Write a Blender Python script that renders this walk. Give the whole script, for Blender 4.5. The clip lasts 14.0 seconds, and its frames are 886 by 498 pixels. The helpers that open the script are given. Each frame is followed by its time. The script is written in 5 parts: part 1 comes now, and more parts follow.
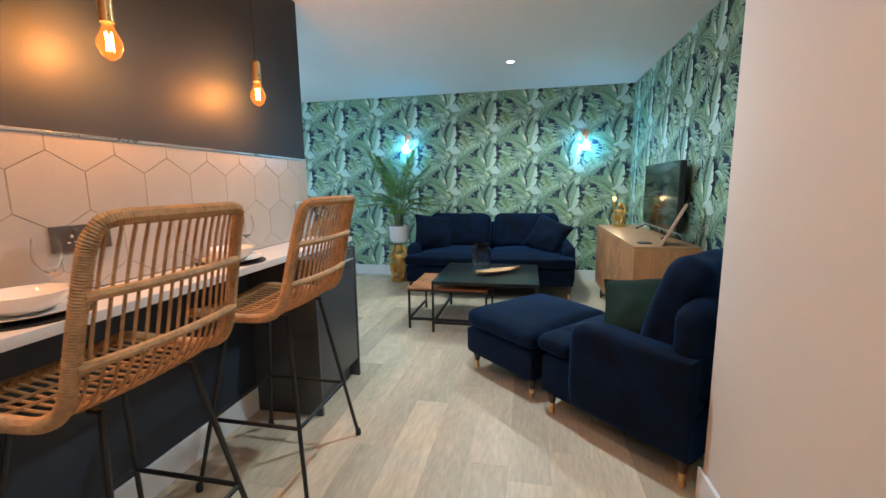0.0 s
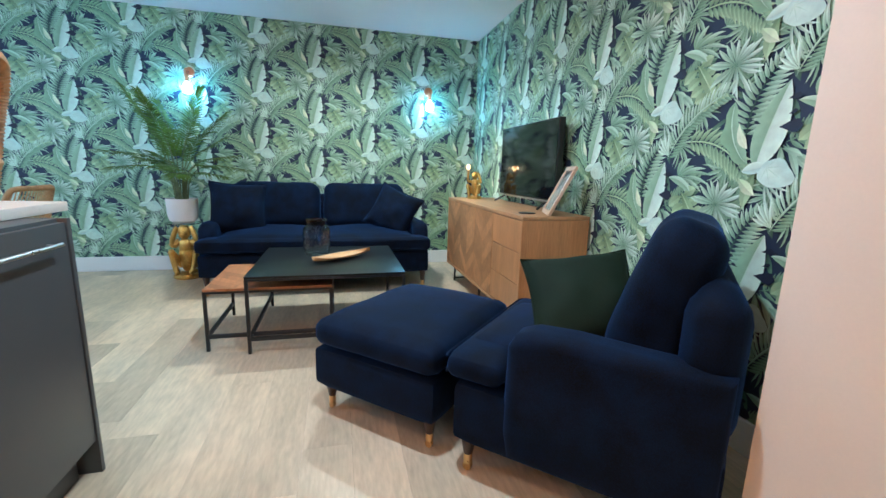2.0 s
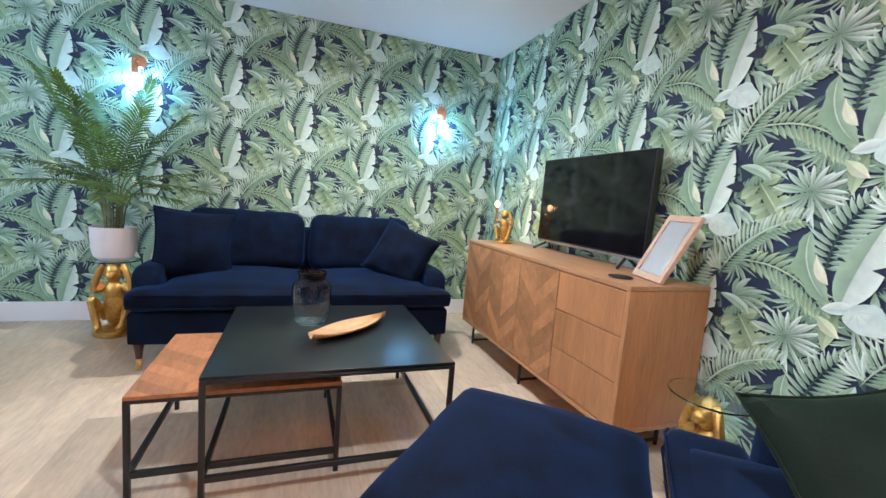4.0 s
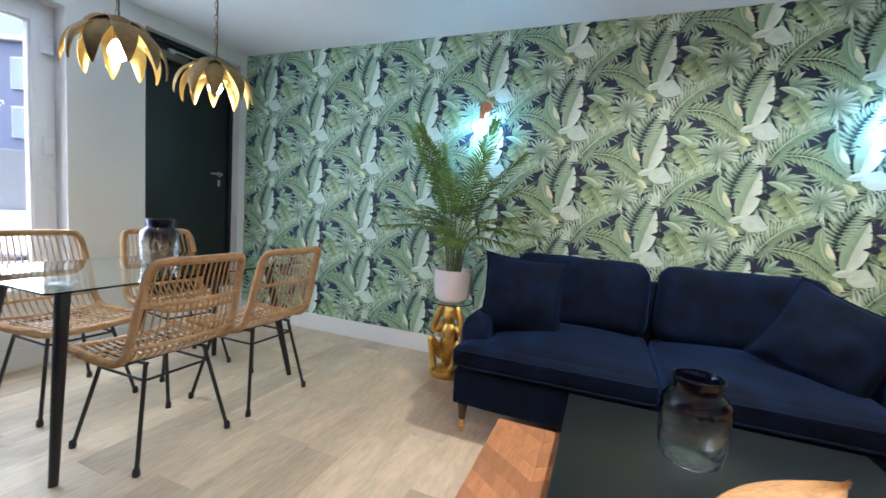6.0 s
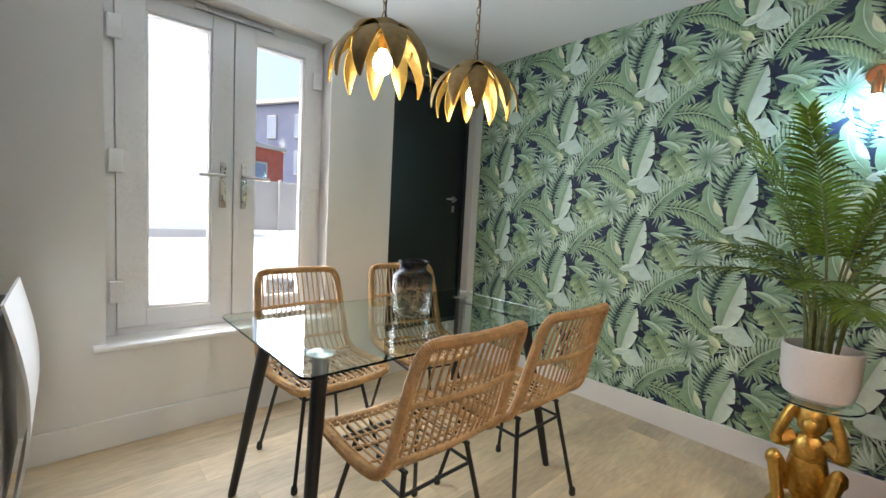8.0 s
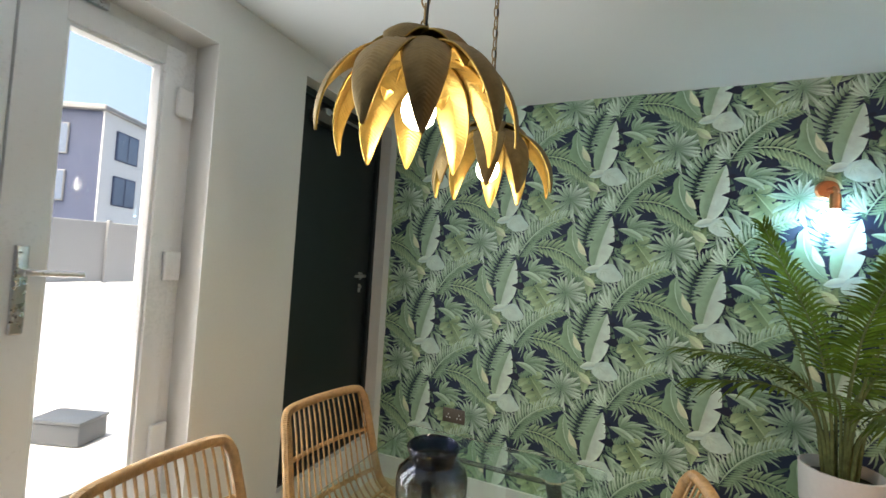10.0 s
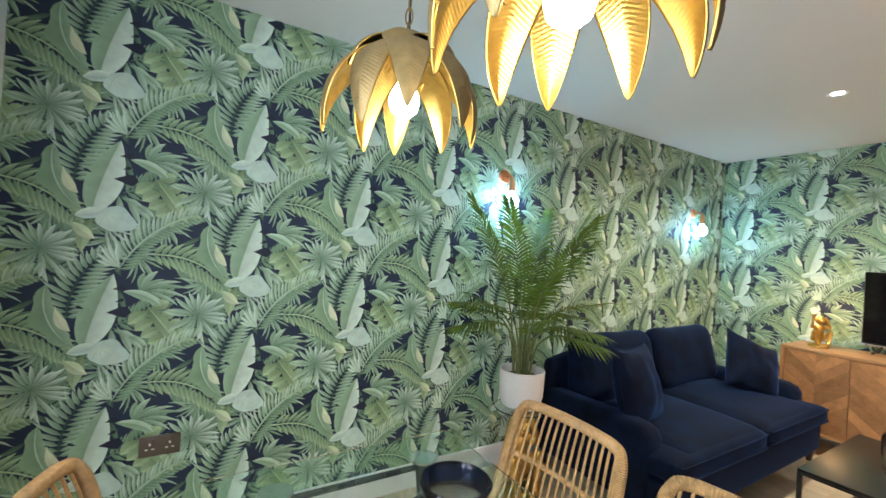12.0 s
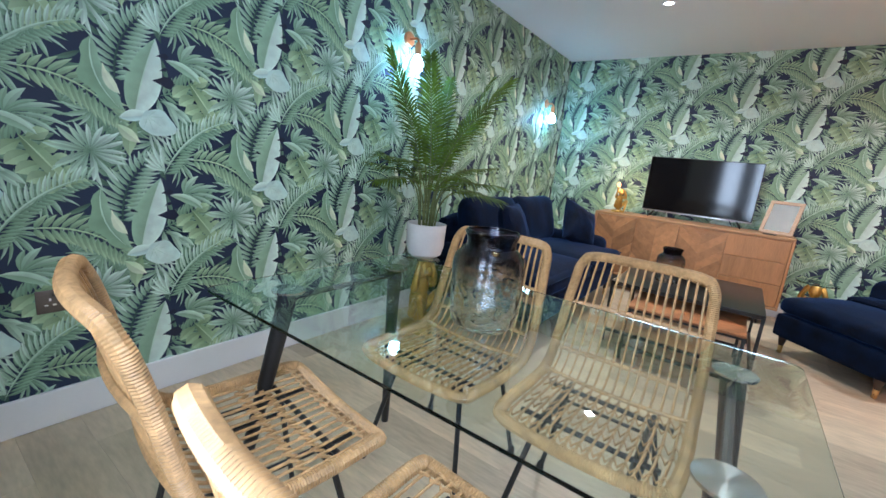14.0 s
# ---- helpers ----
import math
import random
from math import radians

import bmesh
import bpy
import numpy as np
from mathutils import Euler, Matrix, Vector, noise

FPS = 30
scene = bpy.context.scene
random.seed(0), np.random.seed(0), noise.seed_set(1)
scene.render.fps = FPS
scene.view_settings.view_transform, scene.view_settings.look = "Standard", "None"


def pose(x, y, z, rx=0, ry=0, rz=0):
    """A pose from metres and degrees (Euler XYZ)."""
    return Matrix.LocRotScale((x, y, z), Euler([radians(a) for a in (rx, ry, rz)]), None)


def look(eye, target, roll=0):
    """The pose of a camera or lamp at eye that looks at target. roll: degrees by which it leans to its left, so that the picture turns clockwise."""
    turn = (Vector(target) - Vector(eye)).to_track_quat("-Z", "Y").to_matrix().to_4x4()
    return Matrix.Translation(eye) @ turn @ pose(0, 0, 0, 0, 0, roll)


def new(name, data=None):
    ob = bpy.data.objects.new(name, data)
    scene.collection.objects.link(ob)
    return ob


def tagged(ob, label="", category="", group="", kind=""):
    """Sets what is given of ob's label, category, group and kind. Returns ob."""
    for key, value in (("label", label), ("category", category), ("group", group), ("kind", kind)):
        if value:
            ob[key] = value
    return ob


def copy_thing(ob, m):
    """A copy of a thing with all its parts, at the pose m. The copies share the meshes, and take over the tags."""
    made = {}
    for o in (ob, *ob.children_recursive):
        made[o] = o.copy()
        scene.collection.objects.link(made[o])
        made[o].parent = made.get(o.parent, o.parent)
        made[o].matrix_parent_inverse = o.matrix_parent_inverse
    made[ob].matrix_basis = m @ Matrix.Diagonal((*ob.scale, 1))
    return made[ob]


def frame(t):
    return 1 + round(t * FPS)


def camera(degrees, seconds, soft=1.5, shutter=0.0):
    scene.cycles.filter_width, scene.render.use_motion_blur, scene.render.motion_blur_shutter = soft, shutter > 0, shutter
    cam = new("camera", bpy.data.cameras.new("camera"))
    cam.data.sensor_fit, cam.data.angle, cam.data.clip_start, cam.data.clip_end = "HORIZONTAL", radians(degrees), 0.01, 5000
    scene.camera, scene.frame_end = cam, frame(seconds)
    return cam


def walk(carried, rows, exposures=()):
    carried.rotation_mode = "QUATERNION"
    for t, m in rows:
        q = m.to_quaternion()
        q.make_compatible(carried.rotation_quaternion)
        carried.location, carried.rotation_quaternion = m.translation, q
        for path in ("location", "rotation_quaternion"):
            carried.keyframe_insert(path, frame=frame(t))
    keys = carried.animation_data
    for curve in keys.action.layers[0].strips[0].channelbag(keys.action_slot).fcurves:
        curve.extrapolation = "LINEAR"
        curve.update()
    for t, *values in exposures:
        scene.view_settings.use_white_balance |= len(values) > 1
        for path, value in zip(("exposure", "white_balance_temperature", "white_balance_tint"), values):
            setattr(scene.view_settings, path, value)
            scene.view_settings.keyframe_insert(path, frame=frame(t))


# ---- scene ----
cam = camera(94.1, 14.0, shutter=0.15)
PATH = [
    (0, (0.481, 2.03, 1.235), (0.078, 3.965, 0.931), -0.8),
    (0.5, (0.421, 2.3, 1.15), (0.19, 4.261, 0.832), -0.6),
    (1, (0.384, 2.54, 1.083), (0.38, 4.511, 0.744), -0.2),
    (1.5, (0.321, 2.767, 1.062), (0.564, 4.72, 0.704), 0.4),
    (2, (0.197, 2.964, 1.039), (0.686, 4.867, 0.664), 1.6),
    (2.2, (0.139, 3.047, 1.036), (0.716, 4.924, 0.66), 2.0),
    (4.3, (-0.028, 3.961, 1.082), (0.637, 5.835, 0.862), 4.6),
    (4.5, (-0.03, 4.01, 1.1), (0.549, 5.911, 0.87), 4.5),
    (5, (-0.041, 4.237, 1.099), (0.127, 6.216, 0.871), 4.9),
    (5.5, (-0.098, 4.404, 1.088), (-0.443, 6.367, 0.916), 4.5),
    (6, (-0.231, 4.548, 1.102), (-0.958, 6.403, 0.927), 3.8),
    (6.5, (-0.396, 4.647, 1.103), (-1.496, 6.307, 0.918), 3.2),
    (7, (-0.59, 4.776, 1.123), (-1.985, 6.195, 0.922), 2.8),
    (7.2, (-0.666, 4.809, 1.116), (-2.142, 6.145, 0.926), 2.7),
    (9.3, (-1.667, 4.982, 1.355), (-2.934, 6.529, 1.343), 3.8),
    (9.5, (-1.773, 4.989, 1.379), (-2.919, 6.628, 1.395), 3.8),
    (10, (-1.986, 5.047, 1.419), (-2.77, 6.885, 1.491), 3.5),
    (10.5, (-2.222, 5.142, 1.441), (-2.576, 7.107, 1.555), 3.3),
    (11, (-2.424, 5.219, 1.431), (-2.285, 7.209, 1.567), 2.9),
    (11.5, (-2.656, 5.289, 1.428), (-2.02, 7.184, 1.514), 3.0),
    (12, (-2.807, 5.396, 1.381), (-1.768, 7.105, 1.381), 3.4),
    (12.5, (-2.91, 5.483, 1.356), (-1.583, 6.975, 1.236), 4.1),
    (13, (-3.027, 5.544, 1.272), (-1.527, 6.847, 1.036), 4.9),
    (13.5, (-3.152, 5.563, 1.183), (-1.571, 6.744, 0.855), 5.6),
    (14, (-3.246, 5.532, 1.121), (-1.647, 6.662, 0.71), 5.9),
]
EXPOSURES = [(0.0, 1.95, 4450, -8), (1.0, 2.12, 4450, -8), (2.0, 2.27, 4450, -4), (4.5, 2.45, 4950, 14), (5.0, 2.45, 4950, 15), (5.5, 2.3, 5000, 10), (6.0, 2.25, 5200, 11), (6.5, 2.2, 5800, 10), (7.0, 2.2, 5900, 10), (9.5, 1.78, 6400, 8), (10.5, 2.05, 6300, 7), (11.5, 2.3, 6200, 6), (12.0, 2.25, 5900, 5), (13.0, 2.2, 5400, 5), (14.0, 2.08, 5050, 9)]
walk(cam, [(t, look(eye, target, roll)) for t, eye, target, roll in PATH], EXPOSURES)

# ---- world and large lights ----
world = bpy.data.worlds.new("sky_world")
scene.world = world
world.use_nodes = True
wn = world.node_tree
sky = wn.nodes.new("ShaderNodeTexSky")
sky.sky_type, sky.sun_disc = "NISHITA", False
sky.sun_elevation, sky.sun_rotation = radians(50), radians(200)
sky.air_density, sky.dust_density = 1.0, 8.0
bg = wn.nodes["Background"]
bg.inputs["Strength"].default_value = 0.12
wn.links.new(sky.outputs["Color"], bg.inputs["Color"])

sun_data = bpy.data.lights.new("sun", "SUN")
sun_data.energy, sun_data.angle, sun_data.color = 2.6, radians(15), (1.0, 0.96, 0.9)
sun = new("sun", sun_data)
sun.matrix_world = look((-8, 2, 12), (-7, 4.5, 0))


def lamp_point(name, at, watts, colour, radius=0.03):
    d = bpy.data.lights.new(name, "POINT")
    d.energy, d.color, d.shadow_soft_size = watts, colour, radius
    o = new(name, d)
    o.location = at
    return o


def lamp_down(name, at, watts, colour, size=0.07):
    d = bpy.data.lights.new(name, "AREA")
    d.shape, d.size, d.energy, d.color = "DISK", size, watts, colour
    d.spread = radians(150)
    o = new(name, d)
    o.location = at
    return o


WARM, COOL, NEUTRAL, AMBER = (1.0, 0.78, 0.57), (0.44, 0.77, 1.0), (1.0, 0.91, 0.8), (1.0, 0.27, 0.035)
H = 2.40
XW, XE, YN = -3.41, 1.69, 7.48
lamp_down("downlight_lamp", (0.287, 6.265, H - 0.012), 6.8, (1.0, 0.83, 0.63))
# unseen downlight, added to brighten the east wall and footstool
lamp_down("downlight_lamp", (0.287, 4.25, H - 0.012), 5.0, NEUTRAL)
# unseen kitchen downlights, inferred from the warmly lit floor and wall; spots assumed
for ky in (2.3, 0.9):
    lamp_down("kitchen_downlight_lamp", (0.3, ky, H - 0.012), 1.8, WARM)
# the lamp at y 2.45 is unseen, added to continue the row
for ky in (2.45, 3.2, 3.95):
    lamp_point("filament_lamp", (-0.85, ky, 1.695), 3.3, AMBER, 0.012)

# daylight standing in the two glazed openings
day = bpy.data.lights.new("daylight", "AREA")
day.shape, day.size, day.size_y, day.energy, day.color = "RECTANGLE", 0.28, 1.44, 3.9, (0.94, 0.98, 1.0)
for dy in (5.34, 5.845):
    new("daylight", day).matrix_world = look((-3.425, dy, 1.35), (-2.4, dy, 1.35))
lamp_point("table_lamp_bulb", (1.357, 6.629, 1.076), 0.9, (1.0, 0.55, 0.22), 0.012)


# ---- helpers of this scene ----
def part(name, bm, material, parent=None, label="", smooth=True):
    me = bpy.data.meshes.new(name)
    bm.normal_update()
    bm.to_mesh(me)
    bm.free()
    me.materials.append(material)
    if smooth:
        me.polygons.foreach_set("use_smooth", [True] * len(me.polygons))
        me.set_sharp_from_angle(angle=radians(38))
    ob = new(name, me)
    if parent is not None:
        ob.parent = parent
    if label:
        tagged(ob, label)
    return ob


def thing(name, at, turn, label, category, group="", kind=""):
    ob = new(name)
    ob.matrix_world = pose(at[0], at[1], at[2], 0, 0, turn)
    return tagged(ob, label, category, group, kind)


def box(bm, x0, x1, y0, y1, z0, z1, bevel=0.0, seg=2):
    m = Matrix.LocRotScale(((x0 + x1) / 2, (y0 + y1) / 2, (z0 + z1) / 2), None, (abs(x1 - x0), abs(y1 - y0), abs(z1 - z0)))
    vs = bmesh.ops.create_cube(bm, size=1, matrix=m)["verts"]
    if bevel:
        es = {e for v in vs for e in v.link_edges}
        bmesh.ops.bevel(bm, geom=list(es), offset=bevel, segments=seg, profile=0.6, affect="EDGES")
    return bm


def boxed(*a, **k):
    return box(bmesh.new(), *a, **k)


def tube(bm, pts, r, seg=8, closed=False, r_end=None):
    pts = [Vector(p) for p in pts]
    n = len(pts)
    rings, up = [], None
    for i, p in enumerate(pts):
        a = pts[i - 1] if (i or closed) else p
        b = pts[(i + 1) % n] if (i < n - 1 or closed) else p
        d = (b - a).normalized()
        if up is None:
            up = d.orthogonal().normalized()
        else:
            up = (up - d * up.dot(d)).normalized()
        side = d.cross(up)
        rr = r if r_end is None else r + (r_end - r) * i / max(1, n - 1)
        rings.append([bm.verts.new(p + rr * (math.cos(2 * math.pi * k / seg) * up + math.sin(2 * math.pi * k / seg) * side)) for k in range(seg)])
    for i in range(n if closed else n - 1):
        A, B = rings[i], rings[(i + 1) % n]
        off = 0
        if closed and i == n - 1:
            off = min(range(seg), key=lambda o: (A[0].co - B[o].co).length)
        for k in range(seg):
            bm.faces.new((A[k], A[(k + 1) % seg], B[(k + 1 + off) % seg], B[(k + off) % seg]))
    if not closed:
        bm.faces.new(rings[0][::-1])
        bm.faces.new(rings[-1])
    return bm


def tubed(*a, **k):
    return tube(bmesh.new(), *a, **k)


def lathe(bm, profile, seg=28, at=(0, 0, 0)):
    rings = []
    for r, z in profile:
        if r < 1e-6:
            rings.append([bm.verts.new((at[0], at[1], at[2] + z))])
        else:
            rings.append([bm.verts.new((at[0] + r * math.cos(2 * math.pi * k / seg), at[1] + r * math.sin(2 * math.pi * k / seg), at[2] + z)) for k in range(seg)])
    for A, B in zip(rings, rings[1:]):
        for k in range(seg):
            j = (k + 1) % seg
            f = [A[k % len(A)], A[j % len(A)], B[j % len(B)], B[k % len(B)]]
            f = list(dict.fromkeys(f))
            if len(f) > 2:
                bm.faces.new(f)
    return bm


def lathed(*a, **k):
    return lathe(bmesh.new(), *a, **k)


def soft(bm, x0, x1, y0, y1, z0, z1, r=0.04, dome=0.0, n=10, sag=0.0, seed=0):
    """An upholstered block: rounded edges, a crowned top and slight unevenness."""
    sx, sy, sz = (x1 - x0) / 2, (y1 - y0) / 2, (z1 - z0) / 2
    c = Vector(((x0 + x1) / 2, (y0 + y1) / 2, (z0 + z1) / 2))
    tmp = bmesh.new()
    bmesh.ops.create_cube(tmp, size=2)
    bmesh.ops.subdivide_edges(tmp, edges=tmp.edges[:], cuts=n, use_grid_fill=True)
    rr = min(r, sx, sy, sz)
    new_v = {}
    for v in tmp.verts:
        p = Vector((v.co.x * sx, v.co.y * sy, v.co.z * sz))
        q = Vector([max(-s + rr, min(s - rr, a)) for a, s in zip(p, (sx, sy, sz))])
        d = p - q
        if d.length > 1e-9:
            p = q + d.normalized() * rr
        u, w = v.co.x, v.co.y
        p.z += dome * max(0, 1 - u * u) * max(0, 1 - w * w) * (1 if v.co.z > 0 else 0.25)
        nn = noise.noise(Vector((p.x * 5 + seed, p.y * 5, p.z * 5)))
        p += p.normalized() * nn * sag
        new_v[v] = bm.verts.new(p + c)
    for f in tmp.faces:
        bm.faces.new([new_v[v] for v in f.verts])
    tmp.free()
    return bm


def softed(*a, **k):
    return soft(bmesh.new(), *a, **k)


def pillow(w, h, t, n=14, seed=0):
    """A scatter cushion standing in x/z with pinched corners; thickness along y."""
    bm = bmesh.new()
    grid = {}
    for s in (1, -1):
        for i in range(n + 1):
            for j in range(n + 1):
                u, v = 2 * i / n - 1, 2 * j / n - 1
                edge = (1 - u * u) * (1 - v * v)
                pin = 1 - 0.1 * (1 - u * u)
                pin2 = 1 - 0.1 * (1 - v * v)
                th = t / 2 * max(0, edge) ** 0.48
                th *= 1 + 0.18 * noise.noise(Vector((u * 2 + seed, v * 2, s)))
                if s == -1 and (i in (0, n) or j in (0, n)):
                    grid[s, i, j] = grid[1, i, j]
                else:
                    grid[s, i, j] = bm.verts.new((u * w / 2 * pin2, s * (th + 0.004), v * h / 2 * pin))
    for s in (1, -1):
        for i in range(n):
            for j in range(n):
                q = [grid[s, i, j], grid[s, i + 1, j], grid[s, i + 1, j + 1], grid[s, i, j + 1]]
                bm.faces.new(q if s == -1 else q[::-1])
    return bm


def pillow_edge(w, h, n=14):
    pts = []
    for k in range(4 * n):
        a, b = divmod(k, n)
        u, v = [(2 * b / n - 1, -1), (1, 2 * b / n - 1), (1 - 2 * b / n, 1), (-1, 1 - 2 * b / n)][a]
        pts.append((u * w / 2 * (1 - 0.1 * (1 - v * v)), 0, v * h / 2 * (1 - 0.1 * (1 - u * u))))
    return tubed(pts, 0.004, 6, closed=True)


# ---- materials ----
def mat(name, colour, rough=0.6, metal=0.0, vary=0.15, scale=6.0, grain=60.0, bump=0.1, stretch=(1, 1, 1), sheen=0.0, coat=0.0, per_object=0.0, second=None):
    m = bpy.data.materials.new(name)
    m.use_nodes = True
    nt = m.node_tree
    b = nt.nodes["Principled BSDF"]
    tc = nt.nodes.new("ShaderNodeTexCoord")
    mp = nt.nodes.new("ShaderNodeMapping")
    mp.inputs["Scale"].default_value = stretch
    nt.links.new(tc.outputs["Object"], mp.inputs["Vector"])
    oi = nt.nodes.new("ShaderNodeObjectInfo")
    vec = mp.outputs["Vector"]
    if per_object:
        add = nt.nodes.new("ShaderNodeVectorMath")
        add.operation = "ADD"
        mul = nt.nodes.new("ShaderNodeMath")
        mul.operation = "MULTIPLY"
        mul.inputs[1].default_value = 37.0
        nt.links.new(oi.outputs["Random"], mul.inputs[0])
        nt.links.new(vec, add.inputs[0])
        nt.links.new(mul.outputs[0], add.inputs[1])
        vec = add.outputs[0]
    n1, n2 = nt.nodes.new("ShaderNodeTexNoise"), nt.nodes.new("ShaderNodeTexNoise")
    for n, s, d in ((n1, scale, 4.0), (n2, grain, 6.0)):
        n.inputs["Scale"].default_value = s
        n.inputs["Detail"].default_value = d
        nt.links.new(vec, n.inputs["Vector"])
    mix = nt.nodes.new("ShaderNodeMix")
    mix.data_type = "FLOAT"
    mix.inputs[0].default_value = 0.45
    nt.links.new(n1.outputs[0], mix.inputs[2])
    nt.links.new(n2.outputs[0], mix.inputs[3])
    fac = mix.outputs[0]
    ramp = nt.nodes.new("ShaderNodeValToRGB")
    dark = [max(0.0, c * (1 - vary * 1.6)) for c in colour] if second is None else list(second)
    light = [min(1.0, c * (1 + vary)) for c in colour]
    ramp.color_ramp.elements[0].position, ramp.color_ramp.elements[1].position = 0.32, 0.68
    ramp.color_ramp.elements[0].color = (*dark, 1)
    ramp.color_ramp.elements[1].color = (*light, 1)
    nt.links.new(fac, ramp.inputs[0])
    col = ramp.outputs[0]
    if per_object:
        hsv = nt.nodes.new("ShaderNodeHueSaturation")
        mr = nt.nodes.new("ShaderNodeMapRange")
        mr.inputs[3].default_value, mr.inputs[4].default_value = 1 - per_object, 1 + per_object
        nt.links.new(oi.outputs["Random"], mr.inputs[0])
        nt.links.new(mr.outputs[0], hsv.inputs["Value"])
        nt.links.new(col, hsv.inputs["Color"])
        col = hsv.outputs[0]
    nt.links.new(col, b.inputs["Base Color"])
    mr2 = nt.nodes.new("ShaderNodeMapRange")
    mr2.inputs[3].default_value, mr2.inputs[4].default_value = max(0.02, rough * 0.85), min(1, rough * 1.15)
    nt.links.new(fac, mr2.inputs[0])
    nt.links.new(mr2.outputs[0], b.inputs["Roughness"])
    b.inputs["Metallic"].default_value = metal
    if sheen:
        b.inputs["Specular IOR Level"].default_value = 0.12
        b.inputs["Sheen Weight"].default_value = sheen
        b.inputs["Sheen Roughness"].default_value = 0.35
        b.inputs["Sheen Tint"].default_value = (*[min(1, c * 15 + 0.02) for c in colour], 1)
    if coat:
        b.inputs["Coat Weight"].default_value = coat
    if bump:
        bp = nt.nodes.new("ShaderNodeBump")
        bp.inputs["Strength"].default_value = bump
        bp.inputs["Distance"].default_value = 0.004
        nt.links.new(n2.outputs[0], bp.inputs["Height"])
        nt.links.new(bp.outputs[0], b.inputs["Normal"])
    return m


def glow(name, colour, strength):
    m = bpy.data.materials.new(name)
    m.use_nodes = True
    nt = m.node_tree
    e = nt.nodes.new("ShaderNodeEmission")
    e.inputs["Color"].default_value, e.inputs["Strength"].default_value = (*colour, 1), strength
    nt.links.new(e.outputs[0], nt.nodes["Material Output"].inputs["Surface"])
    return m


def glass(name, colour=(1, 1, 1), rough=0.0, ior=1.45):
    m = bpy.data.materials.new(name)
    m.use_nodes = True
    b = m.node_tree.nodes["Principled BSDF"]
    b.inputs["Base Color"].default_value = (*colour, 1)
    b.inputs["Transmission Weight"].default_value = 1.0
    b.inputs["Roughness"].default_value, b.inputs["IOR"].default_value = rough, ior
    return m


M_white = mat("white_paint", (0.78, 0.77, 0.75), 0.6, vary=0.02, scale=1.5, grain=140, bump=0.04)
M_ceil = mat("ceiling_paint", (0.8, 0.8, 0.8), 0.75, vary=0.015, scale=1.0, grain=160, bump=0.03)
M_peach = mat("warm_white_paint", (0.71, 0.64, 0.57), 0.6, vary=0.02, scale=1.5, grain=140, bump=0.04)
M_navywall = mat("dark_blue_paint", (0.024, 0.033, 0.052), 0.58, vary=0.06, scale=1.5, grain=150, bump=0.05)
M_gloss = mat("white_gloss_trim", (0.8, 0.8, 0.8), 0.3, vary=0.015, scale=2, grain=90, bump=0.02)
M_upvc = mat("white_upvc", (0.8, 0.81, 0.83), 0.28, vary=0.01, scale=2, grain=90, bump=0.01)
M_print_bg = mat("wallpaper_ground", (0.018, 0.032, 0.075), 0.6, vary=0.05, grain=220, bump=0.05)
M_plank = mat("oak_vinyl_plank", (0.61, 0.498, 0.345), 0.42, vary=0.16, scale=2.0, grain=16, bump=0.05, stretch=(4, 0.8, 1), per_object=0.17)
M_joint = mat("floor_joint", (0.24, 0.19, 0.14), 0.7, vary=0.05)
M_velvet = mat("navy_velvet", (0.0027, 0.0079, 0.0255), 0.8, vary=0.6, scale=9, grain=260, bump=0.15, sheen=0.52)
M_green_velvet = mat("dark_green_velvet", (0.011, 0.02, 0.012), 0.75, vary=0.3, scale=5, grain=260, bump=0.15, sheen=0.12)
M_darkwood = mat("dark_stained_wood", (0.045, 0.022, 0.014), 0.4, vary=0.3, scale=5, grain=40, bump=0.1, stretch=(6, 6, 1))
M_brass = mat("brass", (0.72, 0.48, 0.2), 0.28, metal=1.0, vary=0.1, grain=80, bump=0.03)
M_gold = mat("gold_resin", (0.62, 0.4, 0.1), 0.34, metal=0.85, vary=0.25, scale=14, grain=70, bump=0.5)
M_leafgold = mat("gold_leaf_metal", (0.55, 0.37, 0.1), 0.3, metal=0.95, vary=0.15, scale=10, grain=60, bump=0.1)
M_leafbronze = mat("bronzed_leaf_back", (0.3, 0.21, 0.09), 0.5, metal=0.7, vary=0.2, scale=10, grain=60, bump=0.2)
M_oak = mat("oak_veneer", (0.43, 0.215, 0.085), 0.42, vary=0.2, scale=1.3, grain=20, bump=0.05, stretch=(9, 9, 0.7), per_object=0.12)
M_strip = mat("oak_chevron_veneer", (0.4, 0.205, 0.085), 0.42, vary=0.2, scale=5, grain=30, bump=0.06, stretch=(1.0, 4, 4), per_object=0.34)
M_oakframe = mat("oak_frame", (0.44, 0.25, 0.115), 0.42, vary=0.16, scale=4, grain=24, bump=0.06, stretch=(9, 1.0, 9))
M_wood = mat("wood_table_veneer", (0.42, 0.19, 0.075), 0.4, vary=0.22, scale=4, grain=22, bump=0.06, stretch=(9, 1.0, 1), per_object=0.22)
M_black = mat("black_metal", (0.012, 0.012, 0.013), 0.42, vary=0.1, grain=120, bump=0.05)
M_blacktop = mat("black_laminate", (0.007, 0.008, 0.008), 0.32, vary=0.12, scale=3, grain=120, bump=0.03)
M_rattan = mat("rattan_cane", (0.455, 0.27, 0.112), 0.5, vary=0.28, scale=16, grain=90, bump=0.1)
M_grey = mat("graphite_cabinet", (0.06, 0.064, 0.07), 0.4, vary=0.05, scale=2, grain=120, bump=0.03)
M_counter = mat("pale_worktop", (0.72, 0.68, 0.63), 0.35, vary=0.05, scale=30, grain=180, bump=0.03)
